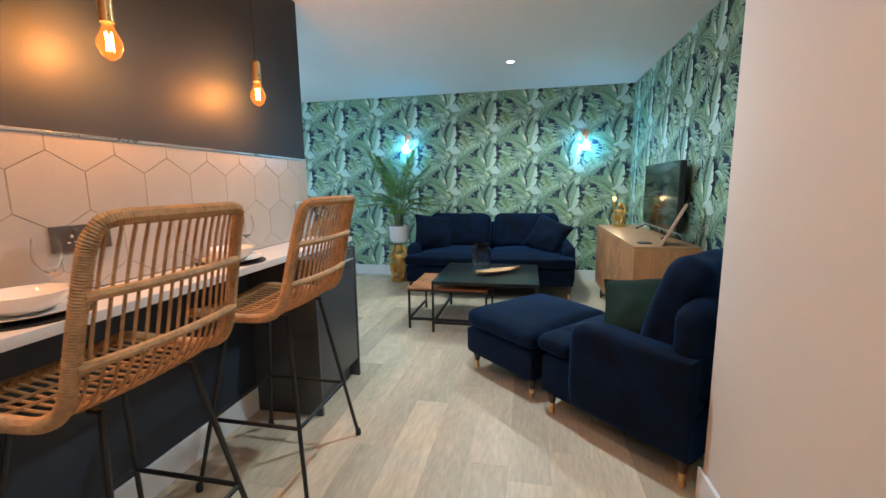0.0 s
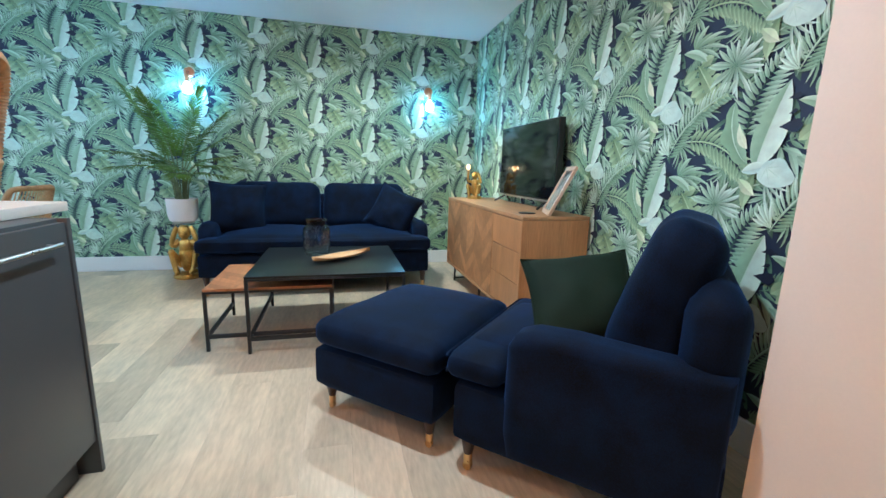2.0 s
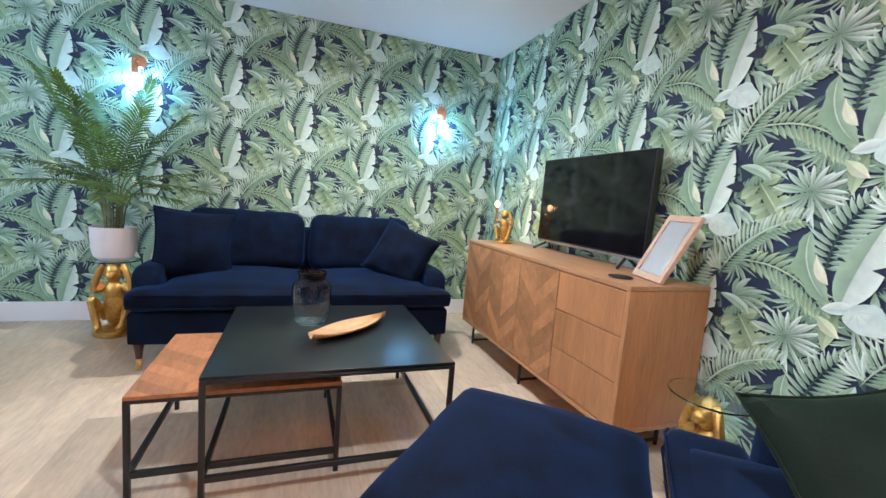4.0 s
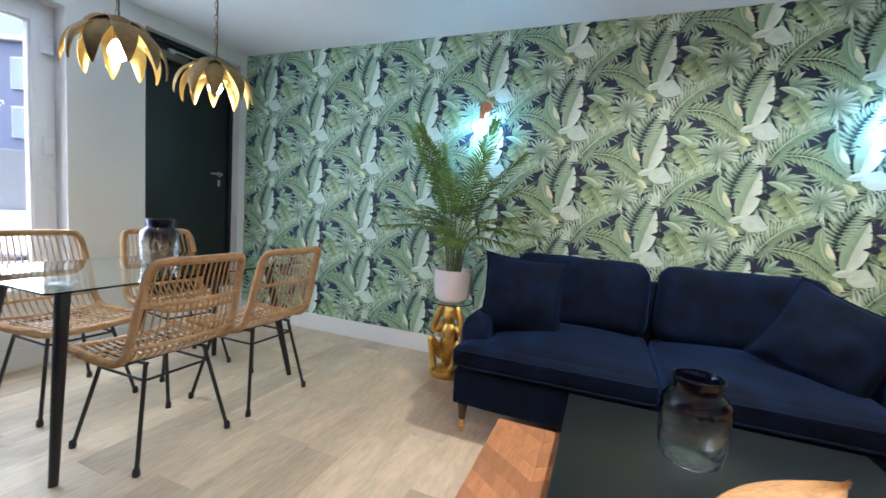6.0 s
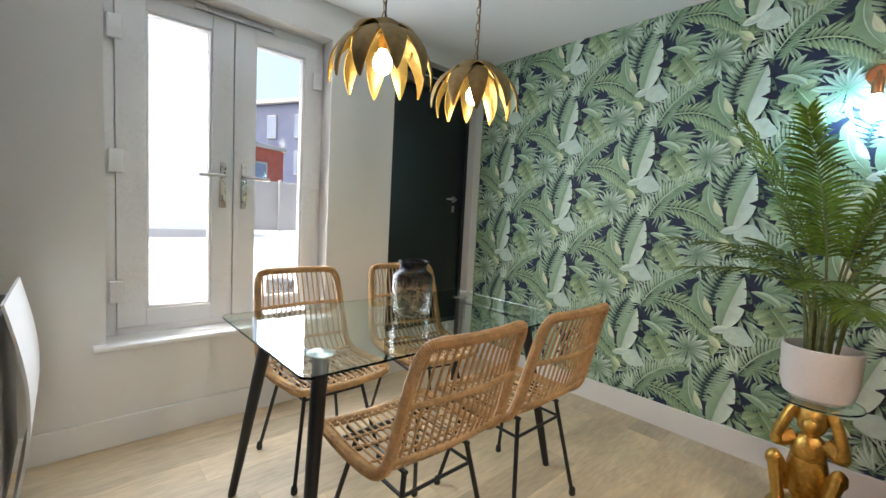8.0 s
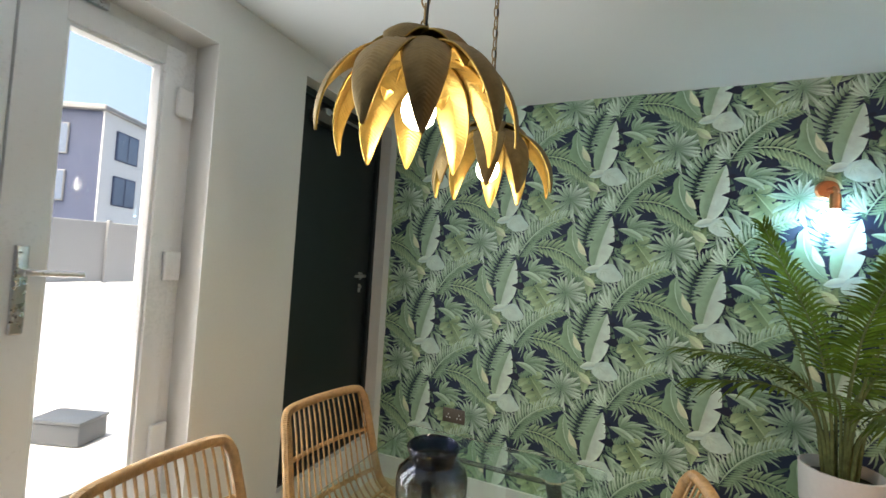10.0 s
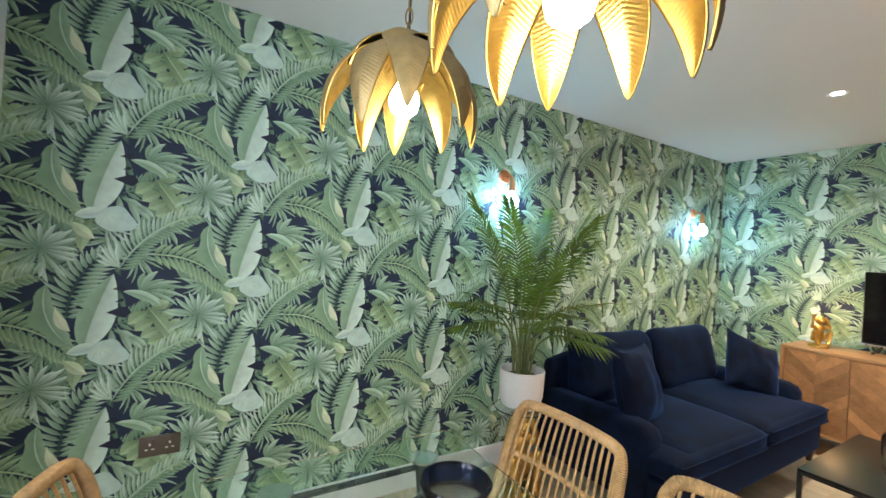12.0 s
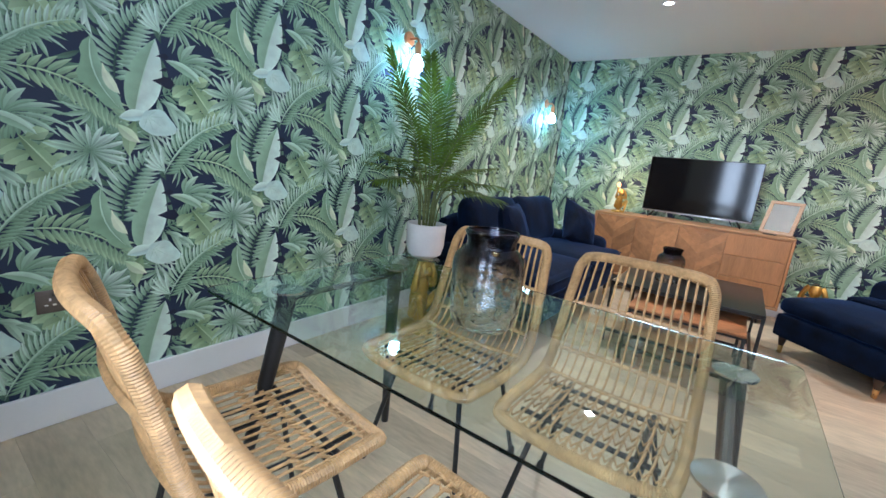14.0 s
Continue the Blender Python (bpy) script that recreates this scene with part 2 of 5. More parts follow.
M_tile = mat("white_glazed_tile", (0.5, 0.45, 0.39), 0.22, vary=0.03, scale=5, grain=60, bump=0.03, per_object=0.03)
M_grout = mat("grey_grout", (0.38, 0.3, 0.23), 0.85, vary=0.1)
M_china = mat("white_china", (0.8, 0.79, 0.76), 0.15, vary=0.01, bump=0.0)
M_steel = mat("brushed_steel", (0.62, 0.62, 0.63), 0.28, metal=1.0, vary=0.05, grain=90, bump=0.03)
M_disc = mat("turned_steel", (0.72, 0.73, 0.74), 0.26, metal=1.0, vary=0.02, grain=90, bump=0.0)
disc_nodes = M_disc.node_tree
spin = disc_nodes.nodes.new("ShaderNodeTangent")
spin.direction_type, spin.axis = "RADIAL", "Z"
disc_nodes.links.new(spin.outputs[0], disc_nodes.nodes["Principled BSDF"].inputs["Tangent"])
disc_nodes.nodes["Principled BSDF"].inputs["Anisotropic"].default_value = 0.9
M_darksteel = mat("dark_nickel", (0.2, 0.17, 0.15), 0.35, metal=0.9, vary=0.08, grain=120, bump=0.03)
M_tv = mat("tv_screen", (0.006, 0.006, 0.007), 0.08, vary=0.02, bump=0.0)
M_plastic = mat("black_plastic", (0.014, 0.014, 0.014), 0.4, vary=0.05, bump=0.02)
M_pot = mat("white_stoneware", (0.72, 0.7, 0.7), 0.5, vary=0.04, scale=8, grain=90, bump=0.08)
M_leaf = mat("palm_leaf", (0.12, 0.19, 0.018), 0.5, vary=0.45, scale=7, grain=40, bump=0.1)
M_stem = mat("palm_stem", (0.14, 0.17, 0.06), 0.55, vary=0.35, scale=14, grain=60, bump=0.2)
M_soil = mat("soil", (0.03, 0.02, 0.014), 0.9, vary=0.4, grain=80, bump=0.6)
M_door = mat("black_door_paint", (0.008, 0.013, 0.014), 0.42, vary=0.1, scale=2, grain=130, bump=0.04)
M_dish = mat("carved_wood_dish", (0.56, 0.34, 0.14), 0.5, vary=0.25, scale=6, grain=40, bump=0.2, stretch=(1, 6, 6))
M_paper = mat("white_print_paper", (0.78, 0.78, 0.77), 0.7, vary=0.02)
M_paleoak = mat("pale_wood_frame", (0.55, 0.38, 0.25), 0.5, vary=0.15, grain=50, bump=0.08)
M_chain = mat("aged_brass_chain", (0.35, 0.24, 0.12), 0.4, metal=0.9, vary=0.2, bump=0.1)
M_terrace = mat("pale_terrace_slabs", (0.5, 0.48, 0.46), 0.8, vary=0.06, scale=0.7, grain=30, bump=0.1)
M_render_white = mat("white_render", (0.75, 0.75, 0.74), 0.8, vary=0.03, scale=0.5, grain=20)
M_fence = mat("grey_fence_panel", (0.33, 0.32, 0.31), 0.7, vary=0.06, scale=1.0, grain=30)
M_bluepanel = mat("slate_blue_cladding", (0.07, 0.085, 0.15), 0.6, vary=0.08, scale=0.4, grain=12)
M_brick = mat("red_brick_far", (0.3, 0.075, 0.05), 0.85, vary=0.2, scale=3, grain=30)
M_farpane = mat("far_window_pane", (0.16, 0.2, 0.28), 0.12, vary=0.1, scale=0.6, bump=0.0)
M_asphalt = mat("grey_paving", (0.2, 0.2, 0.2), 0.9, vary=0.15, scale=0.2, grain=4)
M_pane = glass("window_glass", (0.98, 1.0, 0.99), 0.0, 1.2)
M_glass = glass("table_glass", (0.86, 0.97, 0.93), 0.0, 1.45)
M_glassedge = glass("green_glass_edge", (0.1, 0.4, 0.32), 0.15, 1.45)
M_clear = glass("clear_glass", (1, 1, 1), 0.0, 1.4)
M_bulb_cool = glow("cool_bulb_glow", COOL, 23.0)
M_bulb_warm = glow("warm_bulb_glow", (1.0, 0.87, 0.68), 13.5)
M_bulb_amber = glow("amber_filament_glow", (1.0, 0.36, 0.06), 16.0)
M_amber_glass = glass("amber_bulb_glass", (1.0, 0.6, 0.16), 0.12, 1.1)
M_amber_glass.node_tree.nodes["Principled BSDF"].inputs["Emission Color"].default_value = (1.0, 0.2, 0.01, 1)
M_amber_glass.node_tree.nodes["Principled BSDF"].inputs["Emission Strength"].default_value = 0.16
M_bulb_small = glow("small_bulb_glow", (1.0, 0.42, 0.1), 1.4)
M_downlight = glow("downlight_glow", NEUTRAL, 6.0)


def let_light_through(m, share):
    nt = m.node_tree
    b, out = nt.nodes["Principled BSDF"], nt.nodes["Material Output"]
    tr, mx = nt.nodes.new("ShaderNodeBsdfTranslucent"), nt.nodes.new("ShaderNodeMixShader")
    mx.inputs[0].default_value = share
    nt.links.new(b.inputs["Base Color"].links[0].from_socket, tr.inputs["Color"])
    nt.links.new(b.outputs[0], mx.inputs[1])
    nt.links.new(tr.outputs[0], mx.inputs[2])
    nt.links.new(mx.outputs[0], out.inputs["Surface"])


let_light_through(M_leaf, 0.4)


def print_material():
    m = bpy.data.materials.new("leaf_print")
    m.use_nodes = True
    nt = m.node_tree
    b = nt.nodes["Principled BSDF"]
    at = nt.nodes.new("ShaderNodeAttribute")
    at.attribute_name = "ink"
    tc = nt.nodes.new("ShaderNodeTexCoord")
    n = nt.nodes.new("ShaderNodeTexNoise")
    n.inputs["Scale"].default_value, n.inputs["Detail"].default_value = 28.0, 4.0
    nt.links.new(tc.outputs["Object"], n.inputs["Vector"])
    mr = nt.nodes.new("ShaderNodeMapRange")
    mr.inputs[3].default_value, mr.inputs[4].default_value = 0.78, 1.2
    nt.links.new(n.outputs[0], mr.inputs[0])
    vm = nt.nodes.new("ShaderNodeVectorMath")
    vm.operation = "SCALE"
    nt.links.new(at.outputs["Color"], vm.inputs[0])
    nt.links.new(mr.outputs[0], vm.inputs["Scale"])
    nt.links.new(vm.outputs[0], b.inputs["Base Color"])
    b.inputs["Roughness"].default_value = 0.55
    return m


M_print = print_material()


# ---- the leaf wallpaper: one printed repeat, laid in a half drop ----
class Print:
    def __init__(self):
        self.v, self.f, self.c = [], [], []
        self.layer = 0

    def add(self, pts, cols):
        base = len(self.v)
        for (x, z), c in zip(pts, cols):
            self.v.append((x, z, self.layer))
            self.c.append(c)
        return base

    def blade(self, x, z, ang, length, width, bend, c0, c1, k=5, peak=0.45, split=0.12):
        """A pointed leaf with a lighter and a darker half; ang in degrees from the right."""
        self.layer += 1
        px, pz, a = x, z, radians(ang)
        left, mid, right = [], [], []
        for i in range(k + 1):
            t = i / k
            w = width / 2 * (math.sin(math.pi * t ** (math.log(0.5) / math.log(peak)))) if 0 < t < 1 else width * 0.02
            nx, nz = -math.sin(a), math.cos(a)
            left.append((px + nx * w, pz + nz * w))
            mid.append((px, pz))
            right.append((px - nx * w, pz - nz * w))
            px += math.cos(a) * length / k
            pz += math.sin(a) * length / k
            a += radians(bend) / k
        col = [tuple(p + (q - p) * i / k for p, q in zip(c0, c1)) for i in range(k + 1)]
        for side, g in ((left, 1 + split), (right, 1 - split)):
            b = self.add(side + mid, [tuple(v * g for v in c) for c in col] * 2)
            for i in range(k):
                q = (b + i, b + i + 1, b + k + 2 + i, b + k + 1 + i)
                self.f.append(q if side is right else q[::-1])

    def two_tone(self, x, z, ang, length, bend, wl, wr, cl, cr, k=12, peak=0.5, wave=0.0):
        """A broad leaf whose two halves differ in width and colour."""
        self.layer += 1
        px, pz, a = x, z, radians(ang)
        left, mid, right = [], [], []
        for i in range(k + 1):
            t = i / k
            q = math.sin(math.pi * t ** (math.log(0.5) / math.log(peak))) ** 0.8 if 0 < t < 1 else 0.02
            q *= 1 + wave * math.sin(17 * t)
            nx, nz = -math.sin(a), math.cos(a)
            left.append((px + nx * wl * q, pz + nz * wl * q))
            mid.append((px, pz))
            right.append((px - nx * wr * q, pz - nz * wr * q))
            px += math.cos(a) * length / k
            pz += math.sin(a) * length / k
            a += radians(bend) / k
        for side, col in ((left, cl), (right, cr)):
            b = self.add(side + mid, [tuple(v * 1.1 for v in col)] * (k + 1) + [tuple(v * 0.86 for v in col)] * (k + 1))
            for i in range(k):
                q = (b + i, b + i + 1, b + k + 2 + i, b + k + 1 + i)
                self.f.append(q if side is right else q[::-1])

    def round_leaf(self, x, z, r, turn, c0, c1, n=22):
        """A heart-shaped leaf whose tip points along turn."""
        self.layer += 1
        ring = []
        for k in range(n):
            a = 2 * math.pi * k / n
            q = r * (1.0 - 0.28 * abs(math.sin(a / 2)) ** 6 + 0.45 * max(0, math.cos(a)) ** 6) * (1 + 0.05 * math.sin(5 * a))
            b = a + radians(turn)
            ring.append((x + q * math.cos(b), z + 0.86 * q * math.sin(b)))
        base = self.add([(x - 0.3 * r * math.cos(radians(turn)), z - 0.3 * r * math.sin(radians(turn)))] + ring, [c0] + [c1 if 0 < math.sin(2 * math.pi * k / n) else tuple(0.5 * (p + q) for p, q in zip(c0, c1)) for k in range(n)])
        for k in range(n):
            self.f.append((base, base + 1 + k, base + 1 + (k + 1) % n, base + 1 + (k + 1) % n)[:3])

    def frond(self, x, z, ang, length, bend, n, leaf, c0, c1, stem, lean=55, width=0.017, sides=(1, -1), rnd=None):
        a, px, pz = radians(ang), x, z
        pts = []
        for i in range(n + 1):
            pts.append((px, pz, a))
            px += math.cos(a) * length / n
            pz += math.sin(a) * length / n
            a += radians(bend) / n
        for i, (qx, qz, qa) in enumerate(pts[1:], 1):
            t = i / n
            l = leaf * math.sin(math.pi * (0.12 + 0.8 * t)) ** 0.7
            for s in sides:
                self.blade(qx, qz, math.degrees(qa) + s * (lean - 22 * t), l * rnd.uniform(0.85, 1.12), width, -s * rnd.uniform(8, 30), c0, c1, 4, 0.4)
        self.blade(x, z, ang, length, 0.007, bend, stem, stem, 8, 0.3)


def wallpaper_repeat():
    rnd = random.Random(4)
    P = Print()
    mint, pale, grey = (0.53, 0.7, 0.55), (0.67, 0.81, 0.71), (0.56, 0.73, 0.67)
    mid, deep, olive, lime, cream = (0.17, 0.29, 0.18), (0.04, 0.085, 0.07), (0.17, 0.27, 0.13), (0.47, 0.62, 0.37), (0.74, 0.79, 0.58)
    leaf_green, navy = (0.33, 0.49, 0.33), (0.012, 0.018, 0.045)
    # dim undergrowth
    for k in range(26):
        x, z = rnd.uniform(-0.15, 0.37), rnd.uniform(-0.1, 0.43)
        P.blade(x, z, rnd.uniform(0, 360), rnd.uniform(0.06, 0.12), rnd.uniform(0.012, 0.024), rnd.uniform(-40, 40), deep, mid, 4)
    # fronds and tufts half hidden behind the others
    for x, z, a, l, b in ((0.20, -0.03, 64, 0.26, -50), (0.02, 0.10, 20, 0.22, 40), (0.36, 0.02, 80, 0.24, 40), (-0.17, -0.06, 28, 0.2, -30), (0.06, -0.12, 48, 0.2, 30)):
        P.frond(x, z, a, l, b, 12, 0.085, mid, (0.25, 0.38, 0.25), mid, lean=60, width=0.016, rnd=rnd)
    for x, z, a in ((0.24, 0.29, 40), (0.0, -0.08, 250), (-0.19, 0.02, 200), (0.17, -0.02, 300), (-0.03, 0.2, 120), (0.38, 0.2, 20), (0.08, 0.38, 330)):
        for k in range(11):
            P.blade(x, z, a - 66 + 14 * k, rnd.uniform(0.07, 0.115), 0.0095, rnd.uniform(-45, 10), mid, leaf_green if k % 2 else mint, 4, 0.55)
    # frond hanging over to the right, with a thin light stem
    P.frond(0.12, 0.386, 4, 0.335, -64, 15, 0.092, mid, lime, lime, lean=62, width=0.02, rnd=rnd)
    # upright fern with a dark stem and leaflets nearly square to it
    P.frond(-0.122, 0.118, 92, 0.275, -46, 14, 0.098, mid, mint, deep, lean=80, width=0.0175, rnd=rnd)
    for k in range(5):
        P.blade(-0.035 + 0.01 * k, 0.36 + 0.004 * k, 96 - 26 * k, 0.06, 0.012, -10, mid, mint, 4)
    # drooping tuft
    for a, l, w, c in ((98, 0.085, 0.022, leaf_green), (74, 0.105, 0.026, mint), (50, 0.10, 0.017, leaf_green), (34, 0.15, 0.017, mint), (22, 0.175, 0.016, leaf_green), (8, 0.175, 0.015, mint), (-6, 0.15, 0.015, mint), (-20, 0.12, 0.015, pale), (-36, 0.10, 0.015, mint)):
        P.blade(0.10, 0.236, a, l, w, -44, mid, c, 6, 0.55)
    # lobed leaf in yellow-green
    for k in range(5):
        f = k / 4
        x, z = 0.138 + 0.098 * f, 0.158 - 0.15 * f
        P.blade(x, z, 208 - 6 * k, 0.09 - 0.003 * k, 0.05, 22, olive, lime, 6, 0.6)
        P.blade(x, z, 36 - 5 * k, 0.074, 0.046, -24, olive, lime, 6, 0.6)
    P.blade(0.128, 0.172, -52, 0.23, 0.052, -9, olive, lime, 8)
    P.blade(0.128, 0.172, -52, 0.225, 0.005, -9, lime, lime, 6, 0.4, 0.0)
    # pale strap leaf above it
    P.two_tone(0.045, 0.236, -4, 0.145, -46, 0.017, 0.02, mint, leaf_green)
    # round palm
    for k in range(20):
        a = 18.0 * k
        r = 0.13 - 0.036 * max(0.0, math.sin(radians(a))) ** 2
        P.blade(0.309, 0.135, a + rnd.uniform(-4, 4), r * rnd.uniform(0.86, 1.1), 0.0185 * rnd.uniform(0.85, 1.2), rnd.uniform(-36, 36), mid, pale if math.cos(radians(a)) > -0.3 else mint, 5, 0.6)
    # green leaf with a folded cream tip
    P.two_tone(-0.186, 0.262, -98, 0.265, 62, 0.036, 0.046, leaf_green, (0.27, 0.42, 0.26), wave=0.26)
    P.blade(-0.186, 0.262, -98, 0.26, 0.005, 62, mint, mint, 8, 0.4, 0.0)
    P.blade(-0.157, 0.182, -84, 0.112, 0.034, 46, cream, cream, 7, 0.6, 0.05)
    # palm arching over: dim leaflets below, long pale ones above
    for k in range(1, 24):
        f = k / 24
        a = 66 - 50 * f
        x = 0.022 + 0.385 * f * math.cos(radians(66 - 25 * f))
        z = 0.312 + 0.385 * f * math.sin(radians(66 - 25 * f))
        P.blade(x, z, a - 58 + 10 * f, 0.062 * (1 - 0.4 * f), 0.0125, 14, mid, leaf_green, 4, 0.45)
        P.blade(x, z, a + 64 - 10 * f + rnd.uniform(-4, 4), (0.118 - 0.066 * f) * rnd.uniform(0.9, 1.1), 0.0118, -18, leaf_green, mint if k % 3 else pale, 5, 0.5)
    P.two_tone(0.022, 0.312, 66, 0.385, -50, 0.006, 0.004, mint, leaf_green)
    # split pale blades at its foot
    for a, l in ((118, 0.11), (134, 0.105), (150, 0.09), (166, 0.075), (104, 0.10)):
        P.blade(0.03, 0.335, a, l * rnd.uniform(0.9, 1.08), 0.014, -14, mint, pale, 5, 0.6)
    # large leaf, green on one half and pale on the other, torn at its edge
    P.two_tone(-0.068, 0.012, 79, 0.305, -9, 0.052, 0.066, leaf_green, pale, peak=0.42)
    P.blade(-0.068, 0.012, 79, 0.30, 0.004, -9, mint, mint, 8, 0.4, 0.0)
    for x, z, a, l, w in ((0.075, 0.152, 176, 0.078, 0.046), (0.056, 0.252, 186, 0.044, 0.022), (0.05, 0.205, 200, 0.03, 0.014), (-0.098, 0.18, -24, 0.028, 0.012)):
        P.blade(x, z, a, l, w, 8, navy, navy, 5, 0.25, 0.0)
    # broad blades beside the heart leaf
    for x, z, a, l in ((0.018, 0.092, -36, 0.14), (0.03, 0.098, -58, 0.135), (0.055, 0.07, -30, 0.10), (0.02, 0.08, -14, 0.075), (0.012, 0.09, -78, 0.08)):
        P.blade(x, z, a, l, 0.024, -16, mid, mint, 6, 0.55)
    # small folded leaf below and the heart leaf itself
    P.blade(-0.065, -0.005, -112, 0.14, 0.05, 26, olive, lime, 7, 0.5)
    P.blade(-0.125, -0.026, -46, 0.095, 0.042, 14, lime, cream, 6, 0.5)
    for a in (-88, -70, -50, -30):
        P.blade(-0.02, -0.03, a, 0.095, 0.011, 22, mid, pale, 4, 0.5)
    P.two_tone(-0.02, 0.022, 196, 0.10, -6, 0.018, 0.026, grey, pale)
    P.round_leaf(-0.004, 0.0, 0.061, -32, pale, grey)
    for a in (-32, 6, -70, 44, -108):
        P.blade(-0.024, 0.014, a, 0.062, 0.003, -6, mint, grey, 3, 0.4, 0.0)
    return P


REPEAT = wallpaper_repeat()


def wallpaper(name, parent, origin, right, length, height, phase):
    """Lays the repeat over a wall; origin is the wall's lower left corner seen from the room, phase one round leaf on it."""
    v = np.array(REPEAT.v)
    f = np.array([q if len(q) == 4 else (*q, q[-1]) for q in REPEAT.f])
    c = np.array(REPEAT.c)
    W, R = 0.519, 0.53
    V, F, C = [], [], []
    n = 0
    r = Vector(right)
    nrm = r.cross(Vector((0, 0, 1)))
    k0 = int((-0.7 - phase[0]) / W) - 1
    for k in range(k0, k0 + int((length + 1.6) / W) + 4):
        for j in range(-4, 7):
            ox, oz = phase[0] + k * W, phase[1] + j * R + (0.265 if k % 2 else 0)
            x, z = v[:, 0] + ox, v[:, 1] + oz
            ok = (x > 0) & (x < length) & (z > 0) & (z < height)
            keep = ok[f].any(axis=1)
            if not keep.any():
                continue
            d = 0.0006 + v[:, 2] * 0.00002 + (k % 2) * 0.000006 + (j % 2) * 0.000003
            fx = np.clip(x, 0, length)
            fz = np.clip(z, 0, height)
            P = np.stack([origin[0] + r.x * fx + nrm.x * d, origin[1] + r.y * fx + nrm.y * d, origin[2] + fz], 1)
            V.append(P)
            C.append(c)
            F.append(f[keep] + n)
            n += len(v)
    V, F, C = np.concatenate(V), np.concatenate(F), np.concatenate(C)
    used = np.unique(F)
    remap = np.zeros(len(V), int)
    remap[used] = np.arange(len(used))
    me = bpy.data.meshes.new(name)
    me.from_pydata(V[used].tolist(), [], [q[:3] if q[2] == q[3] else q for q in remap[F].tolist()])
    ink = me.color_attributes.new("ink", "FLOAT_COLOR", "POINT")
    ink.data.foreach_set("color", np.concatenate([np.clip(C[used], 0, 1), np.ones((len(used), 1))], 1).ravel())
    me.materials.append(M_print)
    ob = new(name, me)
    ob.parent = parent
    tagged(ob, "tropical palm leaf print in greens on navy", kind="stuff")
    return ob


# ---- the setting ----
T = 0.15
YS = -1.2      # kitchen's far end, behind the walk
JX, JY = 1.16, 3.645   # corner of the warm white wall
BX, BY = -1.0, 4.62    # end of the dark partition beside the bar
YB = 4.67              # dark blue wall of the dining side


def setting(name, bm, material, label, smooth=False):
    return tagged(part(name, bm, material, smooth=smooth), label, name.split("_")[0], kind="structure")


wall_north = setting("wall_north", boxed(XW - T, XE + T, YN, YN + T, -0.05, H), M_print_bg, "wall papered with tropical leaves on navy")
wall_east = setting("wall_east", boxed(XE, XE + T, JY - T, YN, -0.05, H), M_print_bg, "wall papered with tropical leaves behind the television")
setting("wall_corner", boxed(JX, XE, JY - T, JY, -0.05, H), M_peach, "short warm white return wall")
setting("wall_kitchen_east", boxed(JX, JX + T, YS, JY - T, -0.05, H), M_peach, "warm white painted kitchen wall")
setting("wall_south", boxed(BX - T, JX + T, YS - T, YS, -0.05, H), M_peach, "warm white wall behind the kitchen")
wall_bar = setting("wall_bar", boxed(BX - T, BX, YS, BY, -0.05, H), M_navywall, "dark blue painted partition beside the breakfast bar")
wall_dining = setting("wall_dining", boxed(XW - T, BX - T, YB - T, YB, -0.05, H), M_navywall, "dark blue painted wall with an electric heater")
setting("ceiling", boxed(XW - T, XE + T, YS - T, YN + T, H, H + 0.2), M_ceil, "flat white painted ceiling")

# west wall with two openings, built of blocks butted end to end
FY0, FY1, FZ0, FZ1 = 5.03, 6.11, 0.47, 2.20
DY0, DY1, DZ0, DZ1 = 6.58, 7.40, 0.30, 2.29
WT = 0.30
bm = bmesh.new()
box(bm, XW - WT, XW, YB, FY0, -0.05, H)
box(bm, XW - WT, XW, FY0, FY1, -0.05, FZ0)
box(bm, XW - WT, XW, FY0, FY1, FZ1, H)
box(bm, XW - WT, XW, FY1, DY0, -0.05, H)
box(bm, XW - WT, XW, DY0, DY1, -0.05, DZ0)
box(bm, XW - WT, XW, DY0, DY1, DZ1, H)
box(bm, XW - WT, XW, DY1, YN, -0.05, H)
setting("wall_west", bm, M_white, "white painted wall with glazed doors and a black door")

# skirting boards
def skirting(x0, x1, y0, y1):
    setting("baseboard", boxed(x0, x1, y0, y1, 0, 0.14, 0.006, 2), M_gloss, "white painted square-edged skirting board")


SK = 0.016
skirting(XW + SK, XE - SK, YN - SK, YN)
skirting(XE - SK, XE, JY + SK, YN)
skirting(JX, XE - SK, JY, JY + SK)
skirting(JX - SK, JX, YS, JY + SK)
skirting(XW, XW + SK, YB + SK, YN)
skirting(XW + SK, BX - T, YB, YB + SK)
skirting(BX, BX + SK, YS, 3.94)
wallpaper("leaf_print", wall_north, (XW, YN, 0), (1, 0, 0), XE - XW, H, (-2.56 - XW, 1.163))
wallpaper("leaf_print", wall_east, (XE, YN, 0), (0, -1, 0), YN - JY, H, (YN - 6.19, 1.595))

floor = setting("floor", boxed(XW, XE, YS, YN, -0.06, -0.003), M_joint, "pale oak-effect plank floor")


